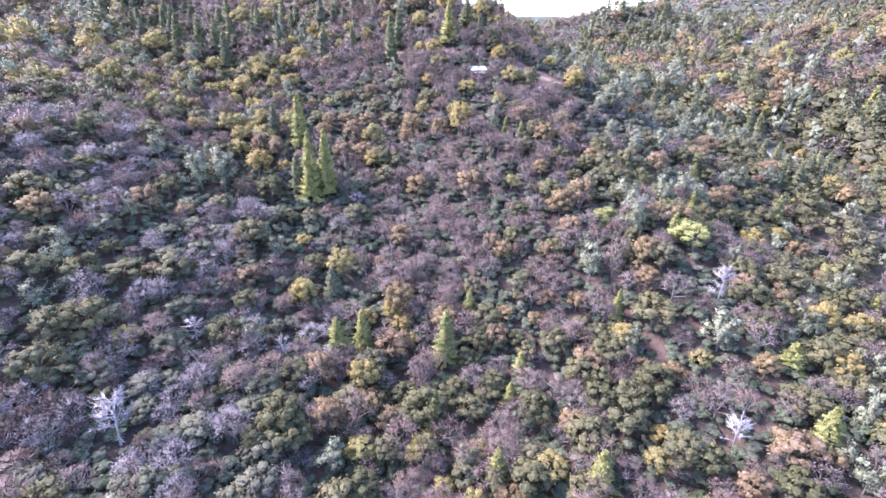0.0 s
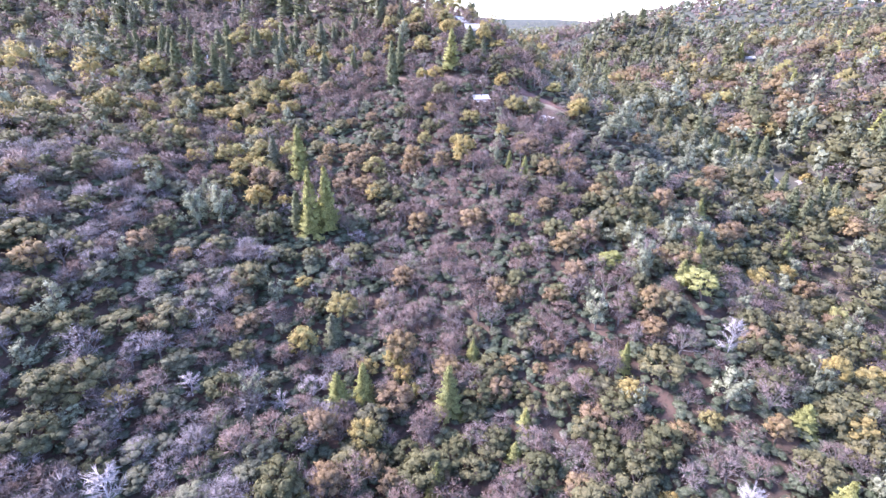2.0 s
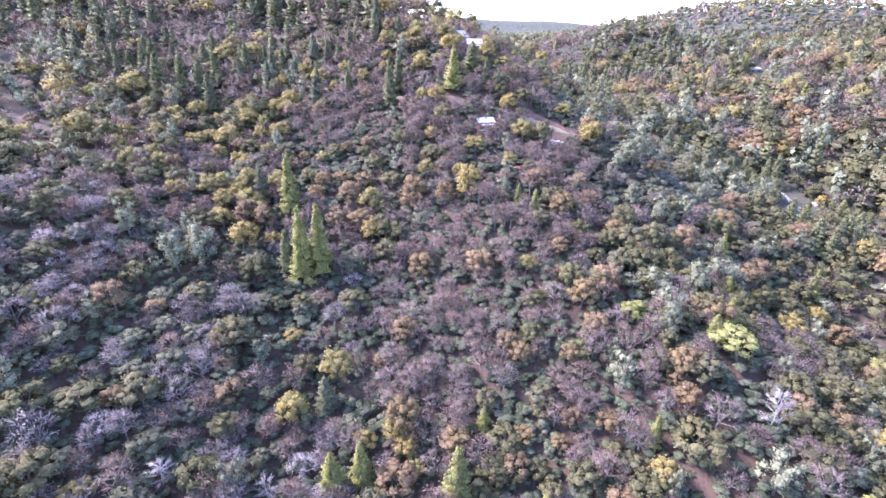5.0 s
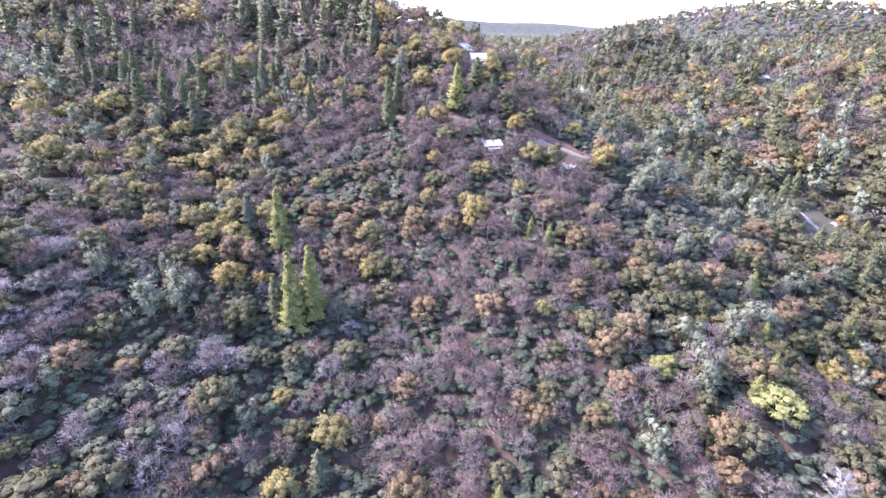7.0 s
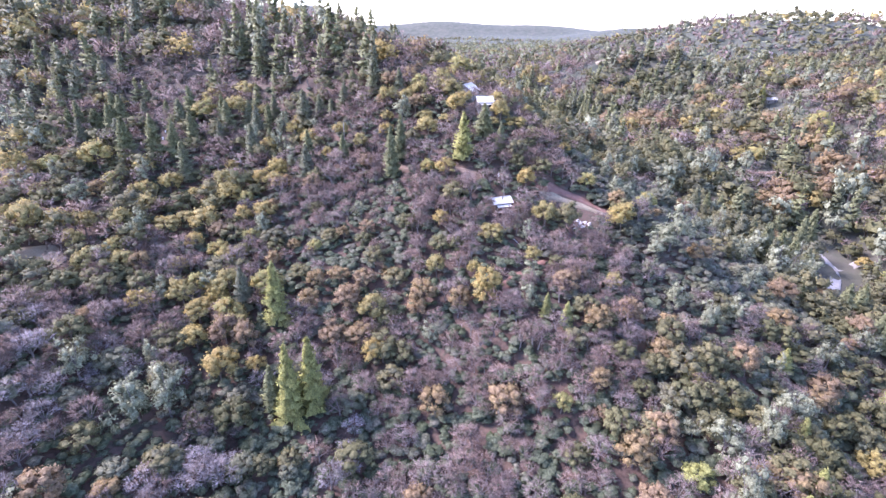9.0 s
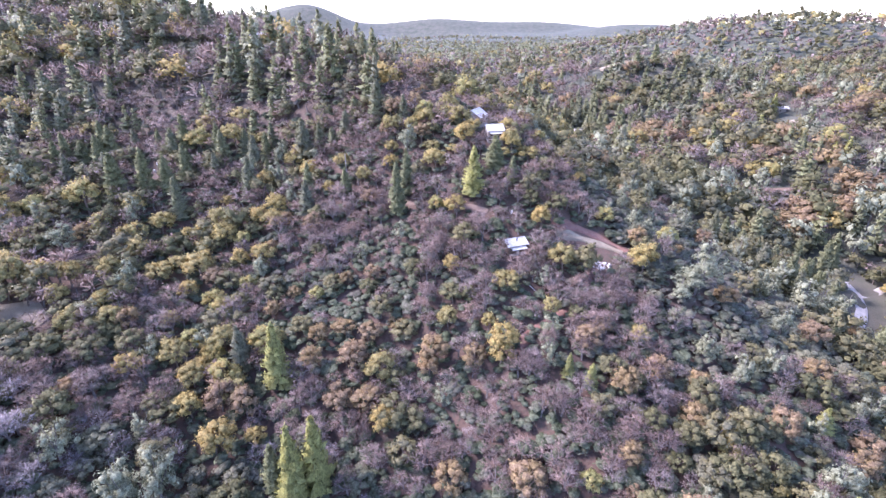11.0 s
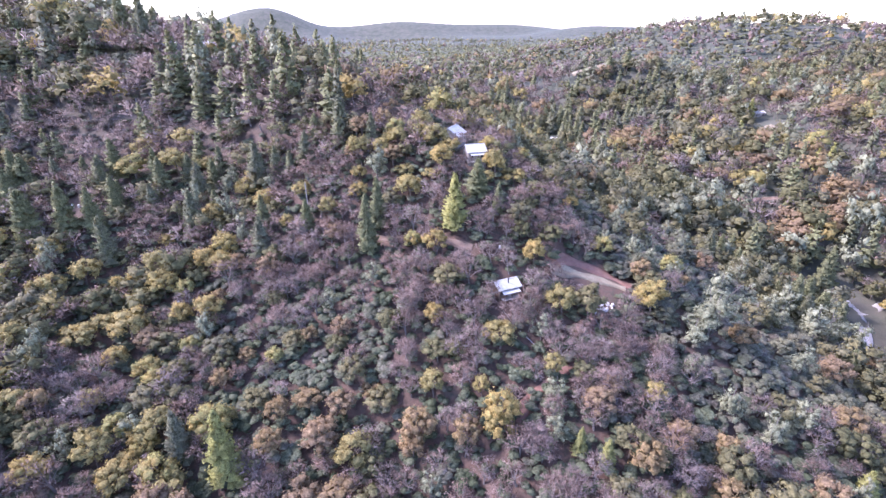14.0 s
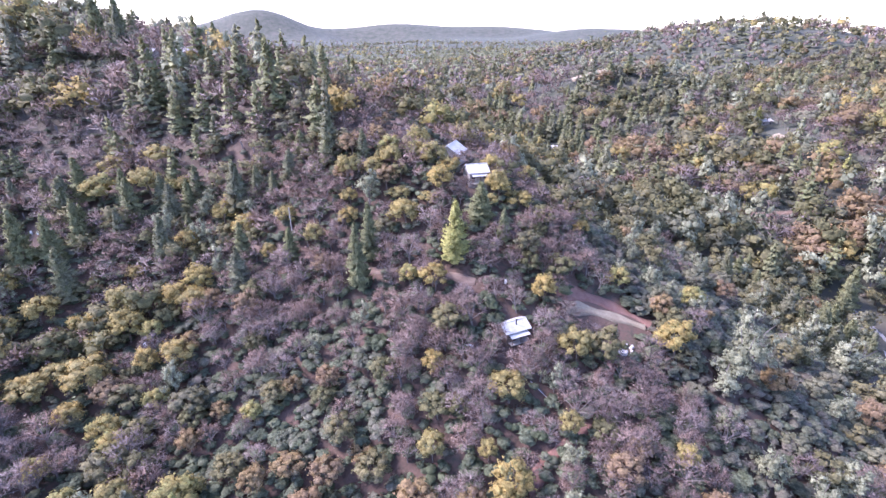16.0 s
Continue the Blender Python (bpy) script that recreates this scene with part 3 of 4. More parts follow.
# ---------------------------------------------------------------- trees that stand out, by kind: x, y, height of the top, radius
STANDOUT = {
    "limeoak": [(61.6, 106.6, 58.0, 5.0), (42.6, 118.9, 57.4, 3.3)],
    "lime": [(-37.8, 135.6, 72.5, 4.0), (-33.6, 137.6, 73.0, 4.0), (2.1, 206.4, 108.5, 4.2), (-17.0, 89.6, 43.6, 2.9), (1.4, 87.6, 44.8, 3.6), (6.9, 99.2, 40.5, 1.8), (17.2, 83.8, 37.5, 2.2), (70.3, 79.1, 41.5, 3.2), (39.8, 93.5, 47.0, 1.9),
             (-46.2, 158.3, 80.3, 3.9), (24.3, 152.0, 71.0, 1.9), (19.9, 154.3, 72.4, 1.8), (216.5, 392.4, 101.0, 4.0)],
    "conifer": [(-56.0, 163.0, 77.0, 3.2), (-20.7, 205.6, 104.5, 2.8), (-18.0, 212.2, 106.5, 3.2), (9.3, 215.3, 110.0, 4.2), (149.2, 241.3, 62.0, 4.5),
                (160.0, 250.0, 62.0, 4.2), (-26.5, 104.5, 46.5, 3.2), (-42.5, 138.0, 66.0, 3.0), (-103.0, 222.0, 105.0, 4.0),
                (-129.0, 234.0, 105.0, 4.2), (-97.0, 223.5, 103.0, 3.8), (-117.0, 226.0, 103.0, 3.8), (-90.0, 214.0, 98.0, 3.5),
                (-135.0, 345.0, 161.0, 5.0), (-129.0, 351.0, 159.0, 5.0), (-124.0, 340.0, 154.0, 4.5), (-109.0, 353.0, 150.0, 4.5), (-91.0, 356.0, 148.0, 4.2)],
    "grey_pine": [(35.8, 103.4, 55.6, 3.6), (57.6, 83.5, 48.6, 4.3), (73.6, 85.6, 44.0, 2.9), (-78.2, 90.0, 63.5, 3.6), (-76.5, 79.0, 57.0, 3.8), (-74.7, 109.2, 64.5, 3.6), (-68.0, 131.5, 72.5, 3.6),
                  (-62.5, 133.5, 71.0, 3.1), (-18.9, 62.5, 34.5, 3.4), (-41.4, 111.0, 53.0, 3.6), (-8.5, 153.3, 68.2, 1.8), (56.1, 163.6, 74.4, 3.0), (45.6, 128.0, 61.0, 2.9), (62.3, 183.0, 86.5, 6.6), (67.5, 189.0, 87.0, 4.6),
                  (56.5, 180.5, 80.5, 4.6), (112.5, 203.0, 66.0, 7.2), (121.5, 206.0, 62.0, 6.6), (110.0, 214.0, 68.0, 5.2), (-113.0, 192.5, 92.5, 4.7), (102.0, 221.0, 65.0, 4.7), (-19.5, 197.0, 90.3, 1.9), (-29.5, 193.2, 85.2, 1.9),
                  (-18.1, 224.7, 113.2, 2.9), (62.8, 158.4, 71.5, 3.1), (-66.8, 71.4, 49.0, 3.4)],
    "yellow": [(4.0, 231.5, 113.0, 3.4), (-10.0, 225.0, 107.0, 3.0), (-3.0, 222.0, 105.0, 3.2), (13.0, 221.0, 104.0, 2.8),
               (-6.9, 91.9, 36.8, 2.0), (-36.6, 117.6, 46.2, 2.4), (41.2, 67.4, 32.5, 2.4), (20.7, 62.2, 30.6, 3.6), (5.9, 160.9, 78.5, 2.4),
               (5.0, 158.5, 75.0, 2.5), (-6.6, 169.2, 78.0, 1.8), (3.3, 167.2, 77.3, 2.0), (8.8, 175.8, 84.0, 3.8), (-40.0, 226.5, 103.0, 3.0), (-93.0, 254.3, 111.0, 4.0), (-96.5, 263.4, 113.0, 4.0),
               (-85.0, 187.0, 82.0, 4.2), (-81.8, 191.8, 82.0, 3.6), (-140.0, 220.8, 102.0, 5.0), (25.1, 183.9, 88.0, 2.3), (-5.7, 182.8, 85.6, 2.1), (21.1, 196.3, 94.5, 1.6), (21.0, 222.3, 105.5, 4.2),
               (19.7, 133.6, 62.0, 2.6), (46.4, 189.4, 79.5, 2.6),
               (-81.5, 246.6, 109.5, 4.9), (-92.7, 242.6, 108.2, 4.7), (-75.4, 189.7, 83.7, 4.6), (-92.8, 206.2, 89.9, 3.8), (-75.5, 183.4, 78.8, 2.7), (-69.2, 180.2, 77.5, 3.2), (43.4, 205.7, 90.3, 3.1),
               (18.8, 169.4, 80.3, 2.1), (-8.7, 217.4, 106.4, 4.2), (39.2, 62.6, 32.0, 2.5), (-56.0, 142.9, 67.1, 4.0), (-63.3, 150.6, 68.7, 3.6), (-115.0, 209.6, 99.6, 5.0), (-25.3, 110.5, 49.2, 4.0), (103.4, 139.3, 43.7, 3.7)],
    "orange": [(15.8, 111.0, 51.2, 2.9), (14.7, 96.9, 39.0, 2.9), (21.4, 95.0, 39.4, 2.0), (41.9, 82.0, 35.5, 2.0), (47.5, 78.3, 38.4, 2.6), (84.0, 79.8, 33.6, 3.0), (-10.2, 162.1, 74.6, 2.6),
               (-11.2, 159.5, 71.0, 2.4), (-26.4, 169.7, 73.6, 3.4), (-33.0, 171.5, 73.4, 3.0), (-34.0, 186.6, 79.4, 2.1), (66.1, 144.8, 66.4, 3.6), (151.8, 262.8, 62.0, 5.5), (166.0, 277.2, 62.5, 5.5),
               (24.3, 254.0, 112.0, 2.6), (-20.0, 172.0, 72.5, 2.6),
               (-51.9, 176.6, 75.7, 2.1), (-39.0, 168.8, 73.8, 3.0), (178.1, 276.5, 68.9, 5.0), (64.2, 77.2, 41.9, 2.8), (107.3, 133.3, 41.6, 3.6), (91.1, 147.2, 55.1, 4.2), (-10.0, 71.7, 33.0, 2.7), (31.7, 123.1, 60.9, 4.0),
               (-7.1, 137.0, 60.9, 3.6), (-72.1, 113.3, 65.3, 3.8), (83.6, 143.4, 55.3, 3.6)],
    "green": [(46.7, 89.7, 47.5, 5.2), (25.0, 87.4, 40.5, 3.6), (-68.2, 91.5, 55.0, 4.5), (-17.5, 168.5, 74.0, 3.6),
               (35.4, 69.7, 36.6, 4.2), (19.3, 74.0, 34.6, 3.9), (7.1, 74.7, 32.9, 3.4), (-72.1, 122.6, 64.8, 3.5), (7.4, 102.9, 45.0, 2.6)],
    "snag": [(-53.0, 59.4, 46.5, 4.4), (61.5, 93.5, 52.5, 3.2), (54.0, 66.1, 37.0, 3.2), (-50.7, 83.5, 40.5, 3.0), (-33.0, 84.0, 38.0, 2.8)],
}

TAKEN = []
for kind, rows in STANDOUT.items():
    for x, y, top, r in rows:
        tall = max(top - float(height(x, y)), KINDS[kind][4] * 0.55)
        r = max(r, (0.4 if kind in ('yellow', 'orange', 'green', 'snag', 'limeoak') else 0.34 if kind == 'grey_pine' else 0.2) * tall)
        plant(kind, x, y, r, tall)
        TAKEN.append((x, y, 0.9 * r + 1.2))
        TAKEN.append((x - 0.02 * x, y - 0.9 * r - 1.0, 0.5 * r + 1.0))

# ---------------------------------------------------------------- the woods: what grows where
def open_bank(x, y):
    """The steep bank on the spur's flank, under low brush and grass only."""
    return 166 < y < 216 and abs(x - (79 - 0.06 * (y - 185))) < 8 + 2 * math.sin(y / 6)


def zone(x, y):
    """Shares of the kinds at a place, in the order of MIX."""
    if open_bank(x, y):
        return (0.0, 0.0, 0.35, 0.65, 0.0, 0.0, 0.0, 0.0, 0.0, 0.0)
    if 70 < x < 150 and 345 < y < 470:
        return (0.26, 0.16, 0.0, 0.08, 0.04, 0.10, 0.34, 0.0, 0.02)
    if x > 125 + 0.25 * max(0, 320 - y) and 262 < y < 400 + 0.05 * x:
        return (0.28, 0.17, 0.0, 0.04, 0.08, 0.27, 0.13, 0.02, 0.05)
    if 165 < y < 345 and 48 - 0.25 * (y - 165) < x < 106 - 0.12 * (y - 200):
        return (0.07, 0.04, 0.16, 0.56, 0.01, 0.02, 0.0, 0.0, 0.03, 0.11)
    if 165 < y < 345 and 48 < x < 141 - 0.32 * (y - 316):
        return (0.12, 0.34, 0.06, 0.10, 0.02, 0.03, 0.12, 0.0, 0.07, 0.14)
    if 214 < y < 240 and -26 < x < 26:
        return (0.44, 0.06, 0.06, 0.02, 0.34, 0.04, 0.02, 0.0, 0.02, 0.0)
    if y > 950:
        return (0.14, 0.26, 0.0, 0.16, 0.02, 0.02, 0.34, 0.0, 0.06)
    if x > 95 + 0.12 * (y - 380) and y > 385:
        return (0.26, 0.22, 0.0, 0.16, 0.03, 0.04, 0.11, 0.0, 0.05, 0.18)
    if y > 250 and x > 100 and y < 385:
        return (0.20, 0.30, 0.0, 0.08, 0.10, 0.14, 0.13, 0.02, 0.05)
    if x > 20 and y > 265:
        return (0.34, 0.20, 0.0, 0.12, 0.04, 0.08, 0.18, 0.0, 0.04)
    if y > 300:
        return (0.48, 0.16, 0.0, 0.10, 0.04, 0.02, 0.14, 0.0, 0.06)
    if x < -30 and y > 215:
        return (0.58, 0.14, 0.0, 0.03, 0.05, 0.01, 0.13, 0.0, 0.06)
    if x > 95 and y > 175:
        return (0.16, 0.44, 0.0, 0.12, 0.05, 0.08, 0.07, 0.02, 0.06)
    if x > 48 and y > 165:
        return (0.14, 0.10, 0.24, 0.46, 0.01, 0.03, 0.0, 0.0, 0.02)
    if x < -58 and y > 150:
        return (0.38, 0.22, 0.12, 0.06, 0.20, 0.02, 0.0, 0.0, 0.03)
    if y > 198:
        return (0.64, 0.06, 0.08, 0.02, 0.12, 0.03, 0.04, 0.0, 0.01)
    if y > 172:
        if -55 < x < -14:
            return (0.18, 0.08, 0.62, 0.06, 0.02, 0.04, 0.0, 0.0, 0.0)
        return (0.74, 0.03, 0.14, 0.02, 0.04, 0.03, 0.0, 0.0, 0.01)
    if y > 150 and x < 15:
        return (0.34, 0.06, 0.34, 0.0, 0.05, 0.20, 0.0, 0.0, 0.01)
    if y > 98 and -48 < x < 40:
        return (0.44, 0.10, 0.36, 0.02, 0.03, 0.05, 0.0, 0.0, 0.02)
    if x >= 40:
        return (0.30, 0.20, 0.22, 0.16, 0.02, 0.04, 0.0, 0.01, 0.04)
    if x < -25:
        return (0.60, 0.28, 0.06, 0.02, 0.01, 0.02, 0.0, 0.0, 0.015)
    return (0.50, 0.24, 0.08, 0.0, 0.05, 0.09, 0.0, 0.03, 0.01)


MIX = ("bare", "green", "brush", "greybrush", "yellow", "orange", "conifer", "lime", "grey_pine", "dusty")
SHARE = {"conifer": 0.85, "lime": 0.65}


def open_ground(x, y):
    for cx, cy, r in CLEAR:
        if (x - cx) ** 2 + (y - cy) ** 2 < r * r:
            return True
    for pts, width, margin in LINES:
        if ((pts - (x, y)) ** 2).sum(1).min() < (0.5 * width + margin) ** 2:
            return True
    return False


def seen_strip(x, y, margin):
    """The land on both sides of the flight, widening ahead."""
    left = max(0.98 * y + 28, 30) + margin
    right = max(0.98 * y + 28, 1.18 * (y - 100), 30) + margin
    return -left < x < right


def scatter(y0, y1, step, margin, inside, outside=lambda x, y: False):
    """Jittered places on a grid of the given step."""
    half = 1.25 * y1 + margin
    nx, ny = int(2 * half / step), int((y1 - y0) / step)
    jit = rng.uniform(-0.48, 0.48, (ny, nx, 2)) * step
    spots = []
    for j in range(ny):
        y = y0 + (j + 0.5) * step
        for i in range(nx):
            px, py = -half + (i + 0.5) * step + jit[j, i, 0], y + jit[j, i, 1]
            if seen_strip(px, py, margin) and inside(px, py) and not outside(px, py) and not open_ground(px, py):
                spots.append((px, py))
    return spots


def near_hill(x, y):
    return -135 < x < (118 if y < 165 else 175) and 42 < y < 250


def tall_woods(x, y):
    """The deep woods of the valley and the far slopes, with the broadest crowns."""
    return y > 262 + 0.05 * abs(x) or x > 128 and y > 170


PATCH = [(k, 0.055 * math.cos(2.4 * k), 0.055 * math.sin(2.4 * k), 1.7 * k, 0.021 * math.sin(1.3 * k + 1), 0.021 * math.cos(1.3 * k + 1)) for k in range(10)]


def patches(x, y):
    """Each kind grows in drifts of its own."""
    return np.array([math.exp(0.75 * math.sin(a * x + b * y + p + 1.5 * math.sin(c * x + d * y)) + 0.6 * math.sin(c * x + d * y + 2 * p)) for k, a, b, p, c, d in PATCH])


PLACES = {(kind, detail): [] for kind in KINDS for detail in (2, 1, 0)}


def sow(spots, detail, grow=1.0, taken=()):
    for x, y in spots:
        if any((x - a) ** 2 + (y - b) ** 2 < r * r for a, b, r in taken):
            continue
        share = np.array((*zone(x, y), 0.0)[:10]) * patches(x, y) ** (0.55 if near_hill(x, y) else 1.0); share = share / share.sum()
        kind = MIX[int(rng.choice(len(MIX), p=share))]
        if kind == 'green' and x < -20 and y < 150 and rng.random() < 0.6:
            kind = 'dusty'
        if kind == 'bare' and x < -22 and y < 145 and rng.random() < 0.5:
            kind = 'pale'
        if kind in ('brush', 'greybrush') and detail < 2 and tall_woods(x, y):
            kind = 'dusty' if kind == 'greybrush' else 'green'
        _s, _l, _w, r0, h0, *_t = KINDS[kind]
        big = 1.1 if x > 95 and 175 < y < 385 else 1.0
        k = big * float(rng.choice([0.75, 0.9, 1.0, 1.1, 1.25])) * rng.uniform(0.9, 1.1) * (0.55 if open_bank(x, y) else grow)
        if kind == 'conifer' and detail == 1:
            k *= 0.72 if tall_woods(x, y) else 0.88
        PLACES[kind, detail].append((x, y, r0 * k, h0 * k * rng.uniform(0.85, 1.15) * SHARE.get(kind, 1.0)))


sow(scatter(42, 250, 3.45, 6, near_hill), 2, 1.0, TAKEN)
sow(scatter(0, 560, 5.3, 8, lambda x, y: y > 30 and not tall_woods(x, y), near_hill), 1, 1.22)
sow(scatter(170, 560, 7.5, 8, tall_woods, near_hill), 1, 1.8)
sow([p for p in scatter(-90, 42, 7.0, 60, lambda x, y: abs(x) < 130) if p[1] < 30 or not near_hill(*p)], 1, 1.4)
sow(scatter(560, 1200, 9.4, 30, lambda x, y: True), 0, 1.7)
for x, y in scatter(42, 250, 2.45, 6, near_hill):
    if not (x < -100 and 160 < y < 190):
        kind = "greybrush" if x > 45 and y > 160 else "brush"
        k = rng.uniform(0.7, 1.2)
        PLACES[kind, 1].append((x, y, 2.1 * k, 2.3 * k))
for x, y in scatter(240, 350, 4.4, 8, lambda x, y: -230 < x < 190, near_hill):
    k = rng.uniform(0.8, 1.3)
    PLACES["greybrush" if rng.random() < 0.6 else "brush", 1].append((x, y, 2.1 * k, 2.4 * k))
sow(scatter(1200, 2400, 28, 30, lambda x, y: True), 0, 2.1)
sow(scatter(2400, 3300, 44, 30, lambda x, y: True), 0, 2.6)

# the nearest of each kind stand as things of their own; the rest of the woods are joined, kind by kind
SINGLE = 260
JOINED = {}
for (kind, detail), rows in sorted(PLACES.items(), key=lambda p: -p[0][1]):
    rows.sort(key=lambda p: math.hypot(p[0], p[1] - 120))
    if detail == 2:
        for x, y, r, h in rows[:SINGLE]:
            plant(kind, x, y, r, h)
        apart = rows[SINGLE:]
        rows = [p for p in apart if math.hypot(p[0], p[1] - 120) < 105]
        PLACES[kind, 1] += [p for p in apart if math.hypot(p[0], p[1] - 120) >= 105]
    if rows:
        JOINED[kind, detail] = rows
NAMES = {2: "hillside", 1: "valley", 0: "far"}
for (kind, detail), rows in JOINED.items():
    shape, leaf, wood_mat, r0, h0, name, category, label = KINDS[kind]
    a = np.array(rows)
    base = height(a[:, 0], a[:, 1]) - 0.15
    pick = rng.integers(len(TEMPLATES[kind, detail]), size=len(a))
    turn = rng.uniform(0, 6.28, len(a)); tone = rng.uniform(0, 1, len(a))
    vs, ns, slots, tones = [], [], [], []
    for v, (trunk, limbs, crown, out) in enumerate(TEMPLATES[kind, detail]):
        who = np.nonzero(pick == v)[0]
        if not len(who):
            continue
        wood = np.concatenate([trunk, limbs]) if detail and shape != "brush" else np.zeros((0, 3))
        tpl, nw = np.concatenate([wood, crown]), len(wood) // 3
        c, s = np.cos(turn[who])[:, None], np.sin(turn[who])[:, None]
        sx, sz = (a[who, 2] / 3)[:, None], (a[who, 3] / 7)[:, None]
        x = (tpl[:, 0] * c - tpl[:, 1] * s) * sx + a[who, 0][:, None]
        y = (tpl[:, 0] * s + tpl[:, 1] * c) * sx + a[who, 1][:, None]
        z = tpl[:, 2] * sz + base[who][:, None]
        vs.append(np.stack([x, y, z], -1).reshape(-1, 3))
        nt = np.concatenate([side_normals(wood), out])
        ns.append(np.stack([nt[:, 0] * c - nt[:, 1] * s, nt[:, 0] * s + nt[:, 1] * c, np.broadcast_to(nt[:, 2], x.shape)], -1).reshape(-1, 3))
        nf = len(tpl) // 3
        slots.append(np.tile((np.arange(nf) < nw).astype(np.int32), len(who)))
        tones.append(np.repeat(tone[who], nf))
    v = np.concatenate(vs)
    title = f"{name}_woods" if detail else f"far_{name}_woods"
    ob = new(title, mesh_from(title, v, np.arange(len(v)).reshape(-1, 3), [leaf, wood_mat], np.concatenate(slots), np.concatenate(tones), True, np.concatenate(ns)))
    tagged(ob, f"{NAMES[detail]} woods of many {label}", "woodland", kind="stuff")

# ---------------------------------------------------------------- buildings
def part(name, bm, mat, parent, label=""):
    """One mesh object under a thing or under a part."""
    me = bpy.data.meshes.new(name)
    bm.to_mesh(me); bm.free()
    me.materials.append(mat)
    ob = new(name, me)
    ob.parent = parent
    if label:
        tagged(ob, label)
    return ob


def box(bm, x0, x1, y0, y1, z0, z1):
    v = [bm.verts.new((x, y, z)) for x in (x0, x1) for y in (y0, y1) for z in (z0, z1)]
    for f in ((0, 1, 3, 2), (4, 6, 7, 5), (0, 4, 5, 1), (2, 3, 7, 6), (0, 2, 6, 4), (1, 5, 7, 3)):
        bm.faces.new([v[k] for k in f])
    return bm


def slab(bm, a, b, c, d, thick):
    """A roof slope through four corners, thickened downwards."""
    top = [Vector(p) for p in (a, b, c, d)]
    nrm = (top[1] - top[0]).cross(top[3] - top[0]).normalized()
    low = [p - nrm * thick for p in top]
    v = [bm.verts.new(p) for p in top + low]
    for f in ((0, 1, 2, 3), (7, 6, 5, 4), (0, 4, 5, 1), (1, 5, 6, 2), (2, 6, 7, 3), (3, 7, 4, 0)):
        bm.faces.new([v[k] for k in f])


def gable_house(name, x, y, turn, long, deep, eaves, rise, wall_mat, label, sink=0.6, chimney=False, porch=0.0, base=None, windows=2):
    """A small gabled building: four walls, two roof slopes with standing seams, door, windows, chimney and porch roof."""
    root = new(name)
    z = float(height(x, y)) if base is None else base
    root.matrix_world = pose(x, y, z, 0, 0, turn)
    w, d, t = long / 2, deep / 2, 0.15
    part("wall", box(bmesh.new(), -w, w, -d, -d + t, -sink - 2.0, eaves), wall_mat, root)
    part("wall", box(bmesh.new(), -w, w, d - t, d, -sink, eaves), wall_mat, root)
    for s in (-1, 1):
        bm = box(bmesh.new(), min(s * w, s * (w - t)), max(s * w, s * (w - t)), -d + t, d - t, -sink - 1.5, eaves)
        e = [bm.verts.new((s * (w - k), q, h)) for k in (0, t) for q, h in ((-d + t, eaves), (d - t, eaves), (0, eaves + rise * (1 - t / d)))]
        for f in ((0, 1, 2), (3, 5, 4), (0, 2, 5, 3), (1, 4, 5, 2)):
            bm.faces.new([e[k] for k in f])
        part("wall", bm, wall_mat, root)
    o, drop = 0.35, 0.35 * rise / d
    for s in (-1, 1):
        bm = bmesh.new()
        ridge, eave = eaves + rise + 0.12, eaves - drop + 0.12
        if s < 0:
            slab(bm, (-w - o, -d - o, eave), (w + o, -d - o, eave), (w + o, 0, ridge), (-w - o, 0, ridge), 0.09)
        else:
            slab(bm, (w + o, d + o, eave), (-w - o, d + o, eave), (-w - o, 0, ridge), (w + o, 0, ridge), 0.09)
        slope = part("roof", bm, ROOF, root, "pale weathered metal roof slope")
        n = int(long / 0.6)
        for k in range(n + 1):
            sx = -w - o + (2 * w + 2 * o - 0.05) * k / n
            bs = bmesh.new()
            slab(bs, (sx, s * (d + o), eave + 0.035), (sx + 0.05, s * (d + o), eave + 0.035), (sx + 0.05, 0, ridge + 0.035), (sx, 0, ridge + 0.035), 0.034)
            part("seam", bs, ROOF, slope)
    part("ridge_cap", box(bmesh.new(), -w - o, w + o, -0.14, 0.14, eaves + rise + 0.13, eaves + rise + 0.18), ROOF, root)
    door = part("door", box(bmesh.new(), -0.45, 0.45, -d - 0.06, -d - 0.003, -sink * 0.2, -sink * 0.2 + 2.0), GREYWOOD, root, "grey wooden door")
    part("handle", box(bmesh.new(), 0.30, 0.36, -d - 0.12, -d - 0.062, 0.85, 0.97), IRON, door)
    for k in range(windows):
        wx = (-1, 1)[k % 2] * w * 0.6
        pane = part("window", box(bmesh.new(), wx - 0.45, wx + 0.45, -d - 0.04, -d - 0.003, 0.9, 1.8), GLASS, root, "dark window")
        part("sill", box(bmesh.new(), wx - 0.55, wx + 0.55, -d - 0.14, -d - 0.003, 0.80, 0.88), GREYWOOD, pane)
    if chimney:
        bm = bmesh.new()
        bmesh.ops.create_cone(bm, cap_ends=True, segments=12, radius1=0.14, radius2=0.14, depth=1.3, matrix=Matrix.Translation((0.2, -d * 0.45, eaves + rise * 0.55 + 0.6)))
        pipe = part("stove_pipe", bm, IRON, root, "dark iron stove pipe")
        bm = bmesh.new()
        bmesh.ops.create_cone(bm, cap_ends=True, segments=12, radius1=0.26, radius2=0.05, depth=0.2, matrix=Matrix.Translation((0.2, -d * 0.45, eaves + rise * 0.55 + 1.4)))
        part("cap", bm, IRON, pipe)
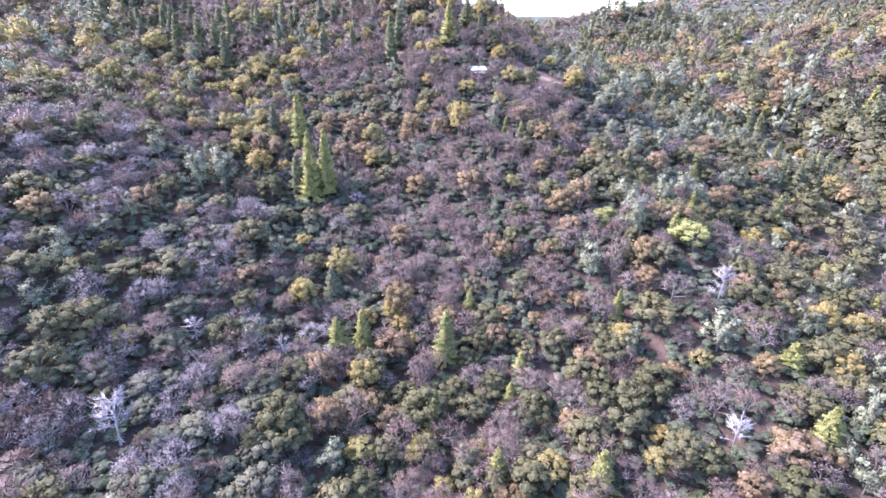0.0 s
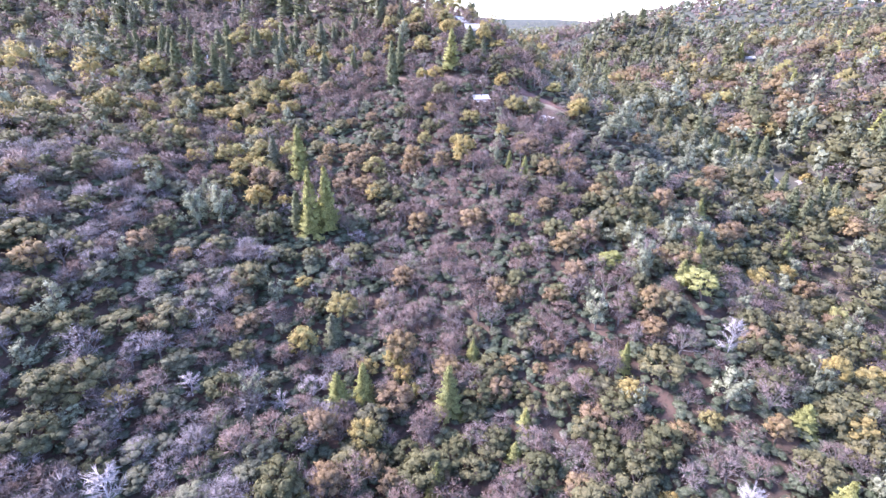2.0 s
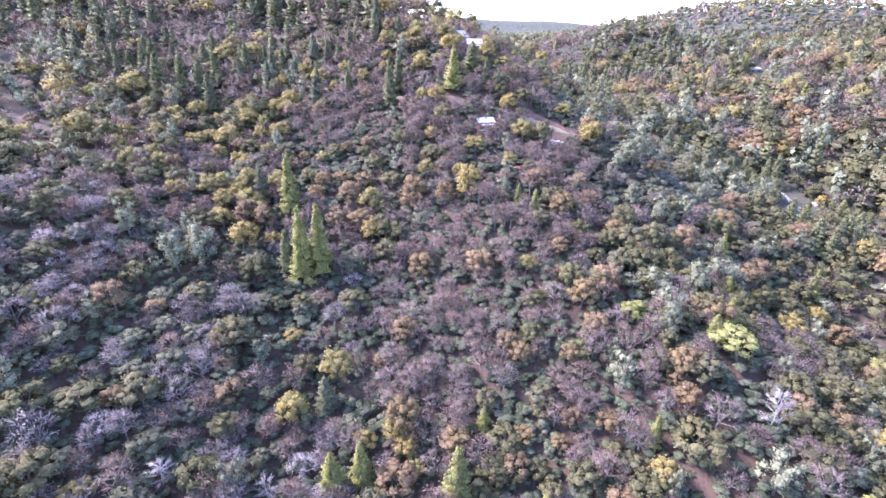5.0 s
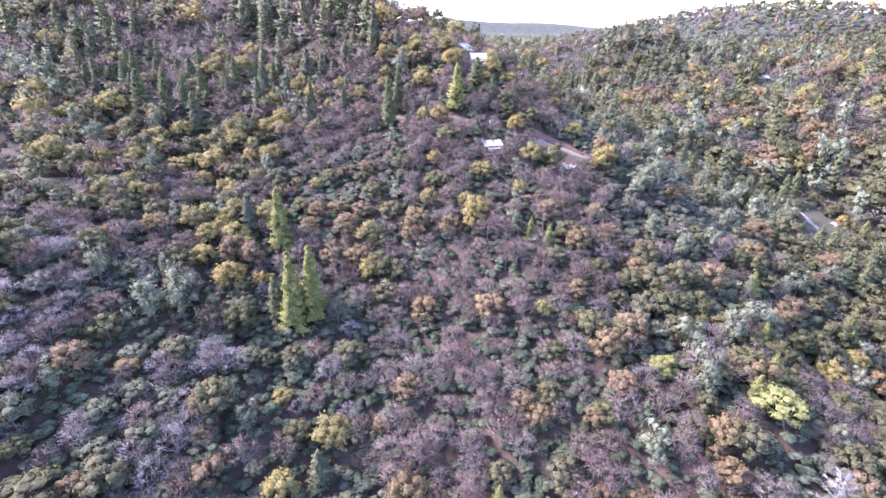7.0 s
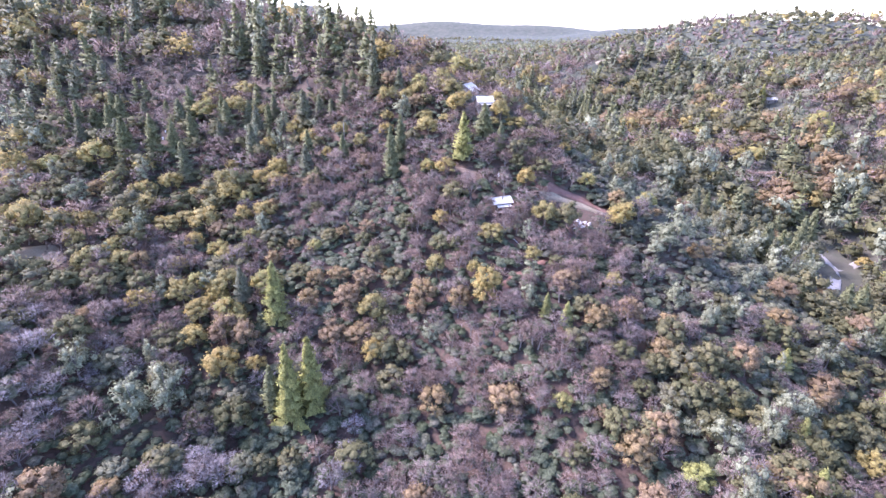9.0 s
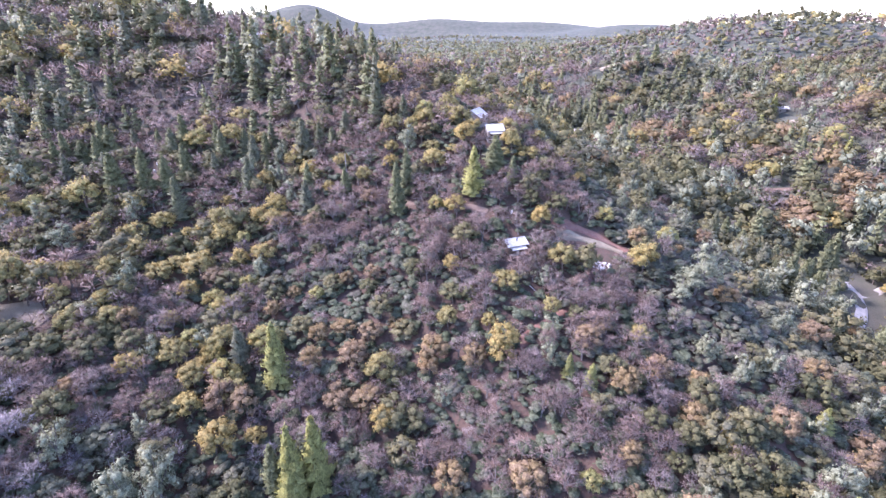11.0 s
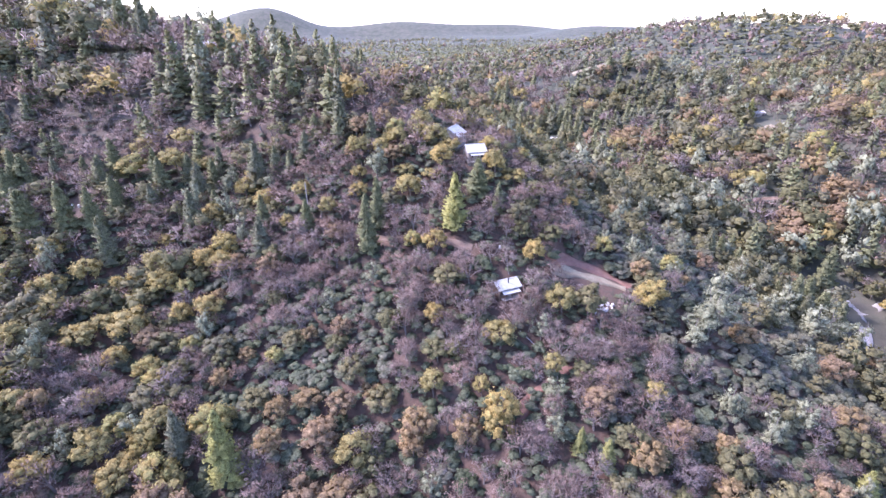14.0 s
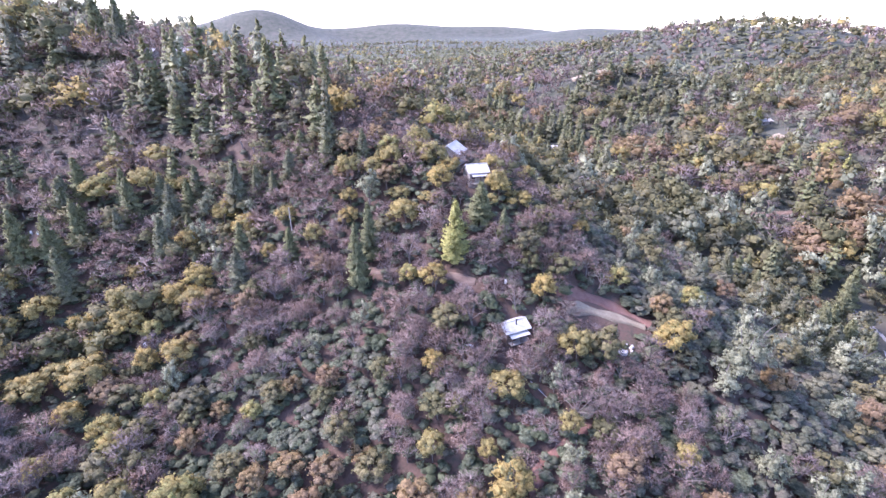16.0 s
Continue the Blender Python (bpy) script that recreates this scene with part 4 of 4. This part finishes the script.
    if porch:
        bm = bmesh.new()
        slab(bm, (-w * 0.8, -d - porch, eaves - 0.75), (w * 0.8, -d - porch, eaves - 0.75), (w * 0.8, -d, eaves - 0.4), (-w * 0.8, -d, eaves - 0.4), 0.08)
        part("porch_roof", bm, ROOF, root, "pale metal porch roof")
        for s in (-1, 0, 1):
            part("post", box(bmesh.new(), s * w * 0.75 - 0.06, s * w * 0.75 + 0.06, -d - porch + 0.1, -d - porch + 0.22, -sink - 2.5, eaves - 0.84), BROWNWOOD, root)
        part("deck", box(bmesh.new(), -w * 0.85, w * 0.85, -d - porch, -d - 0.01, -0.25, -0.1), GREYWOOD, root)
    return tagged(root, label, "house")


gable_house("hillside_cabin", 12.4, 190.0, 20, 5.7, 4.3, 2.2, 1.15, BROWNWOOD, "small brown board cabin with a pale metal roof among bare oaks", 1.0, True, 1.3, base=83.4)
gable_house("ridge_house", 10.6, 230.4, 10, 5.4, 5.2, 2.6, 1.6, GREYWOOD, "grey ridge-top house with a pale metal roof and deck", 1.4, False, 1.2, base=106.5)
gable_house("upper_house", 5.5, 243.5, 65, 8.0, 6.5, 2.8, 2.2, GREYWOOD, "second pale-roofed house behind yellow oaks on the ridge", 1.0)
gable_house("tool_shed", 42.3, 265.3, 35, 4.2, 3.4, 2.2, 0.9, GREYWOOD, "small pale-roofed shed on the ridge shoulder", 0.6, windows=0)
gable_house("pump_shed", 41.0, 270.0, -10, 3.2, 2.6, 2.1, 0.7, GREYWOOD, "small white-roofed shed beside another shed", 0.6, windows=0)
gable_house("long_shed", 97.0, 434.5, -28, 12.0, 5.0, 3.0, 0.8, GREYWOOD, "long low shed with a white roof among dark pines", 0.6, windows=0)
gable_house("far_house", 229.0, 402.0, 5, 8.0, 5.5, 2.6, 1.3, GREYWOOD, "low pale-roofed house beside a tall yellow-green pine", 0.6)
gable_house("crest_house", -101, 346, 20, 9.0, 6.0, 3.0, 2.0, GREYWOOD, "pale-roofed house on the wooded crest", 1.0)
gable_house("crest_cottage", -117, 346.5, -15, 7.0, 5.0, 2.6, 1.6, GREYWOOD, "pale-roofed cottage on the wooded crest", 1.0)

# a heap of pale rubble beside the red path
heap = new("rubble_heap")
heap.matrix_world = Matrix.Translation(at_ground(36.2, 188.0))
for k in range(26):
    bm = bmesh.new()
    bmesh.ops.create_icosphere(bm, subdivisions=1, radius=float(rng.uniform(0.22, 0.6)))
    for v in bm.verts:
        v.co *= float(rng.uniform(0.7, 1.2))
    px, py = float(rng.normal() * 1.7), float(rng.normal() * 0.9)
    dz = float(height(36.2 + px, 188.0 + py)) - float(height(36.2, 188.0)) + 0.15
    bmesh.ops.transform(bm, matrix=Matrix.Translation((px, py, dz)), verts=bm.verts)
    part("stone", bm, RUBBLE, heap)
tagged(heap, "heap of pale broken rubble on red soil", "rubble")

# a white tank downhill of the cabin
tank = new("gas_tank")
tank.matrix_world = Matrix.Translation(at_ground(2.5, 187.0)) @ Matrix.Rotation(radians(25), 4, "Z")
bm = bmesh.new()
bmesh.ops.create_uvsphere(bm, u_segments=16, v_segments=10, radius=0.5, matrix=Matrix.Translation((0, 0, 0.75)))
for v in bm.verts:
    v.co.x += 0.6 if v.co.x > 0.01 else -0.6 if v.co.x < -0.01 else 0
part("shell", bm, WHITE, tank, "white painted steel shell")
for s in (-0.6, 0.6):
    part("foot", box(bmesh.new(), s - 0.08, s + 0.08, -0.3, 0.3, -0.4, 0.36), GREYWOOD, tank)
tagged(tank, "small white gas tank on short feet below the cabin", "tank")

# a lone pole beside the bench track
pole = new("utility_pole")
pole.matrix_world = Matrix.Translation(at_ground(-38.0, 222.0))
bm = bmesh.new()
bmesh.ops.create_cone(bm, cap_ends=True, segments=10, radius1=0.15, radius2=0.10, depth=8.5, matrix=Matrix.Translation((0, 0, 3.9)))
part("shaft", bm, GREYWOOD, pole)
tagged(pole, "weathered pale wooden pole beside the dirt track", "pole")


def fallen_log(x, y, turn, length, thick):
    """A bleached fallen trunk with stubs of limbs, lying along the slope."""
    root = new("fallen_log")
    c, n = math.cos(radians(turn)), math.sin(radians(turn))
    a, b = at_ground(x - c * length / 2, y - n * length / 2, thick), at_ground(x + c * length / 2, y + n * length / 2, thick)
    mid = (a + b) / 2
    root.matrix_world = Matrix.Translation(mid)
    tris = tube(a - mid, b - mid, thick, thick * 0.45, 8)
    stem = new("stem", mesh_from("stem", tris, np.arange(len(tris)).reshape(-1, 3), [DEAD]))
    stem.parent = root
    for f in (0.35, 0.55, 0.72):
        p = (a - mid).lerp(b - mid, f)
        tris = tube(p, p + Vector((0.5 * n, -0.5 * c, 0.35)), thick * 0.4, 0.01, 5)
        stub = new("limb_stub", mesh_from("limb_stub", tris, np.arange(len(tris)).reshape(-1, 3), [DEAD]))
        stub.parent = root
    return tagged(root, "bleached fallen tree trunk on the red slope", "log", "fallen logs")


fallen_log(15.5, 177.8, -52, 5.0, 0.14)
fallen_log(-27.3, 214.5, -16, 5.2, 0.13)
fallen_log(-27.0, 213.4, -14, 4.6, 0.12)


def barrel(x, y):
    """A white steel barrel with two rolled hoops and a lid."""
    root = new("barrel")
    root.matrix_world = Matrix.Translation(at_ground(x, y, -0.05))
    for name, radius, low, high in (("drum", 0.30, 0.0, 0.88), ("hoop", 0.315, 0.27, 0.31), ("hoop", 0.315, 0.58, 0.62), ("lid", 0.285, 0.88, 0.91)):
        bm = bmesh.new()
        bmesh.ops.create_cone(bm, cap_ends=True, segments=20, radius1=radius, radius2=radius, depth=high - low, matrix=Matrix.Translation((0, 0, (low + high) / 2)))
        part(name, bm, WHITE, root)
    return tagged(root, "white painted steel barrel in a small clearing", "barrel", "white barrels")


for x, y in ((-107.4, 232.8), (-105.6, 232.6), (-68.7, 200.8), (13.0, 200.5)):
    barrel(x, y)

# a pale post with a small sign board in the clearing among the pines
post = new("sign_post")
post.matrix_world = Matrix.Translation(at_ground(-105.2, 234.6, -0.1))
part("post", box(bmesh.new(), -0.07, 0.07, -0.07, 0.07, -0.4, 2.4), GREYWOOD, post)
part("board", box(bmesh.new(), -0.22, 0.22, -0.11, -0.073, 1.3, 2.3), WHITE, post, "white painted board")
tagged(post, "pale wooden post with a narrow white board in a clearing", "post")
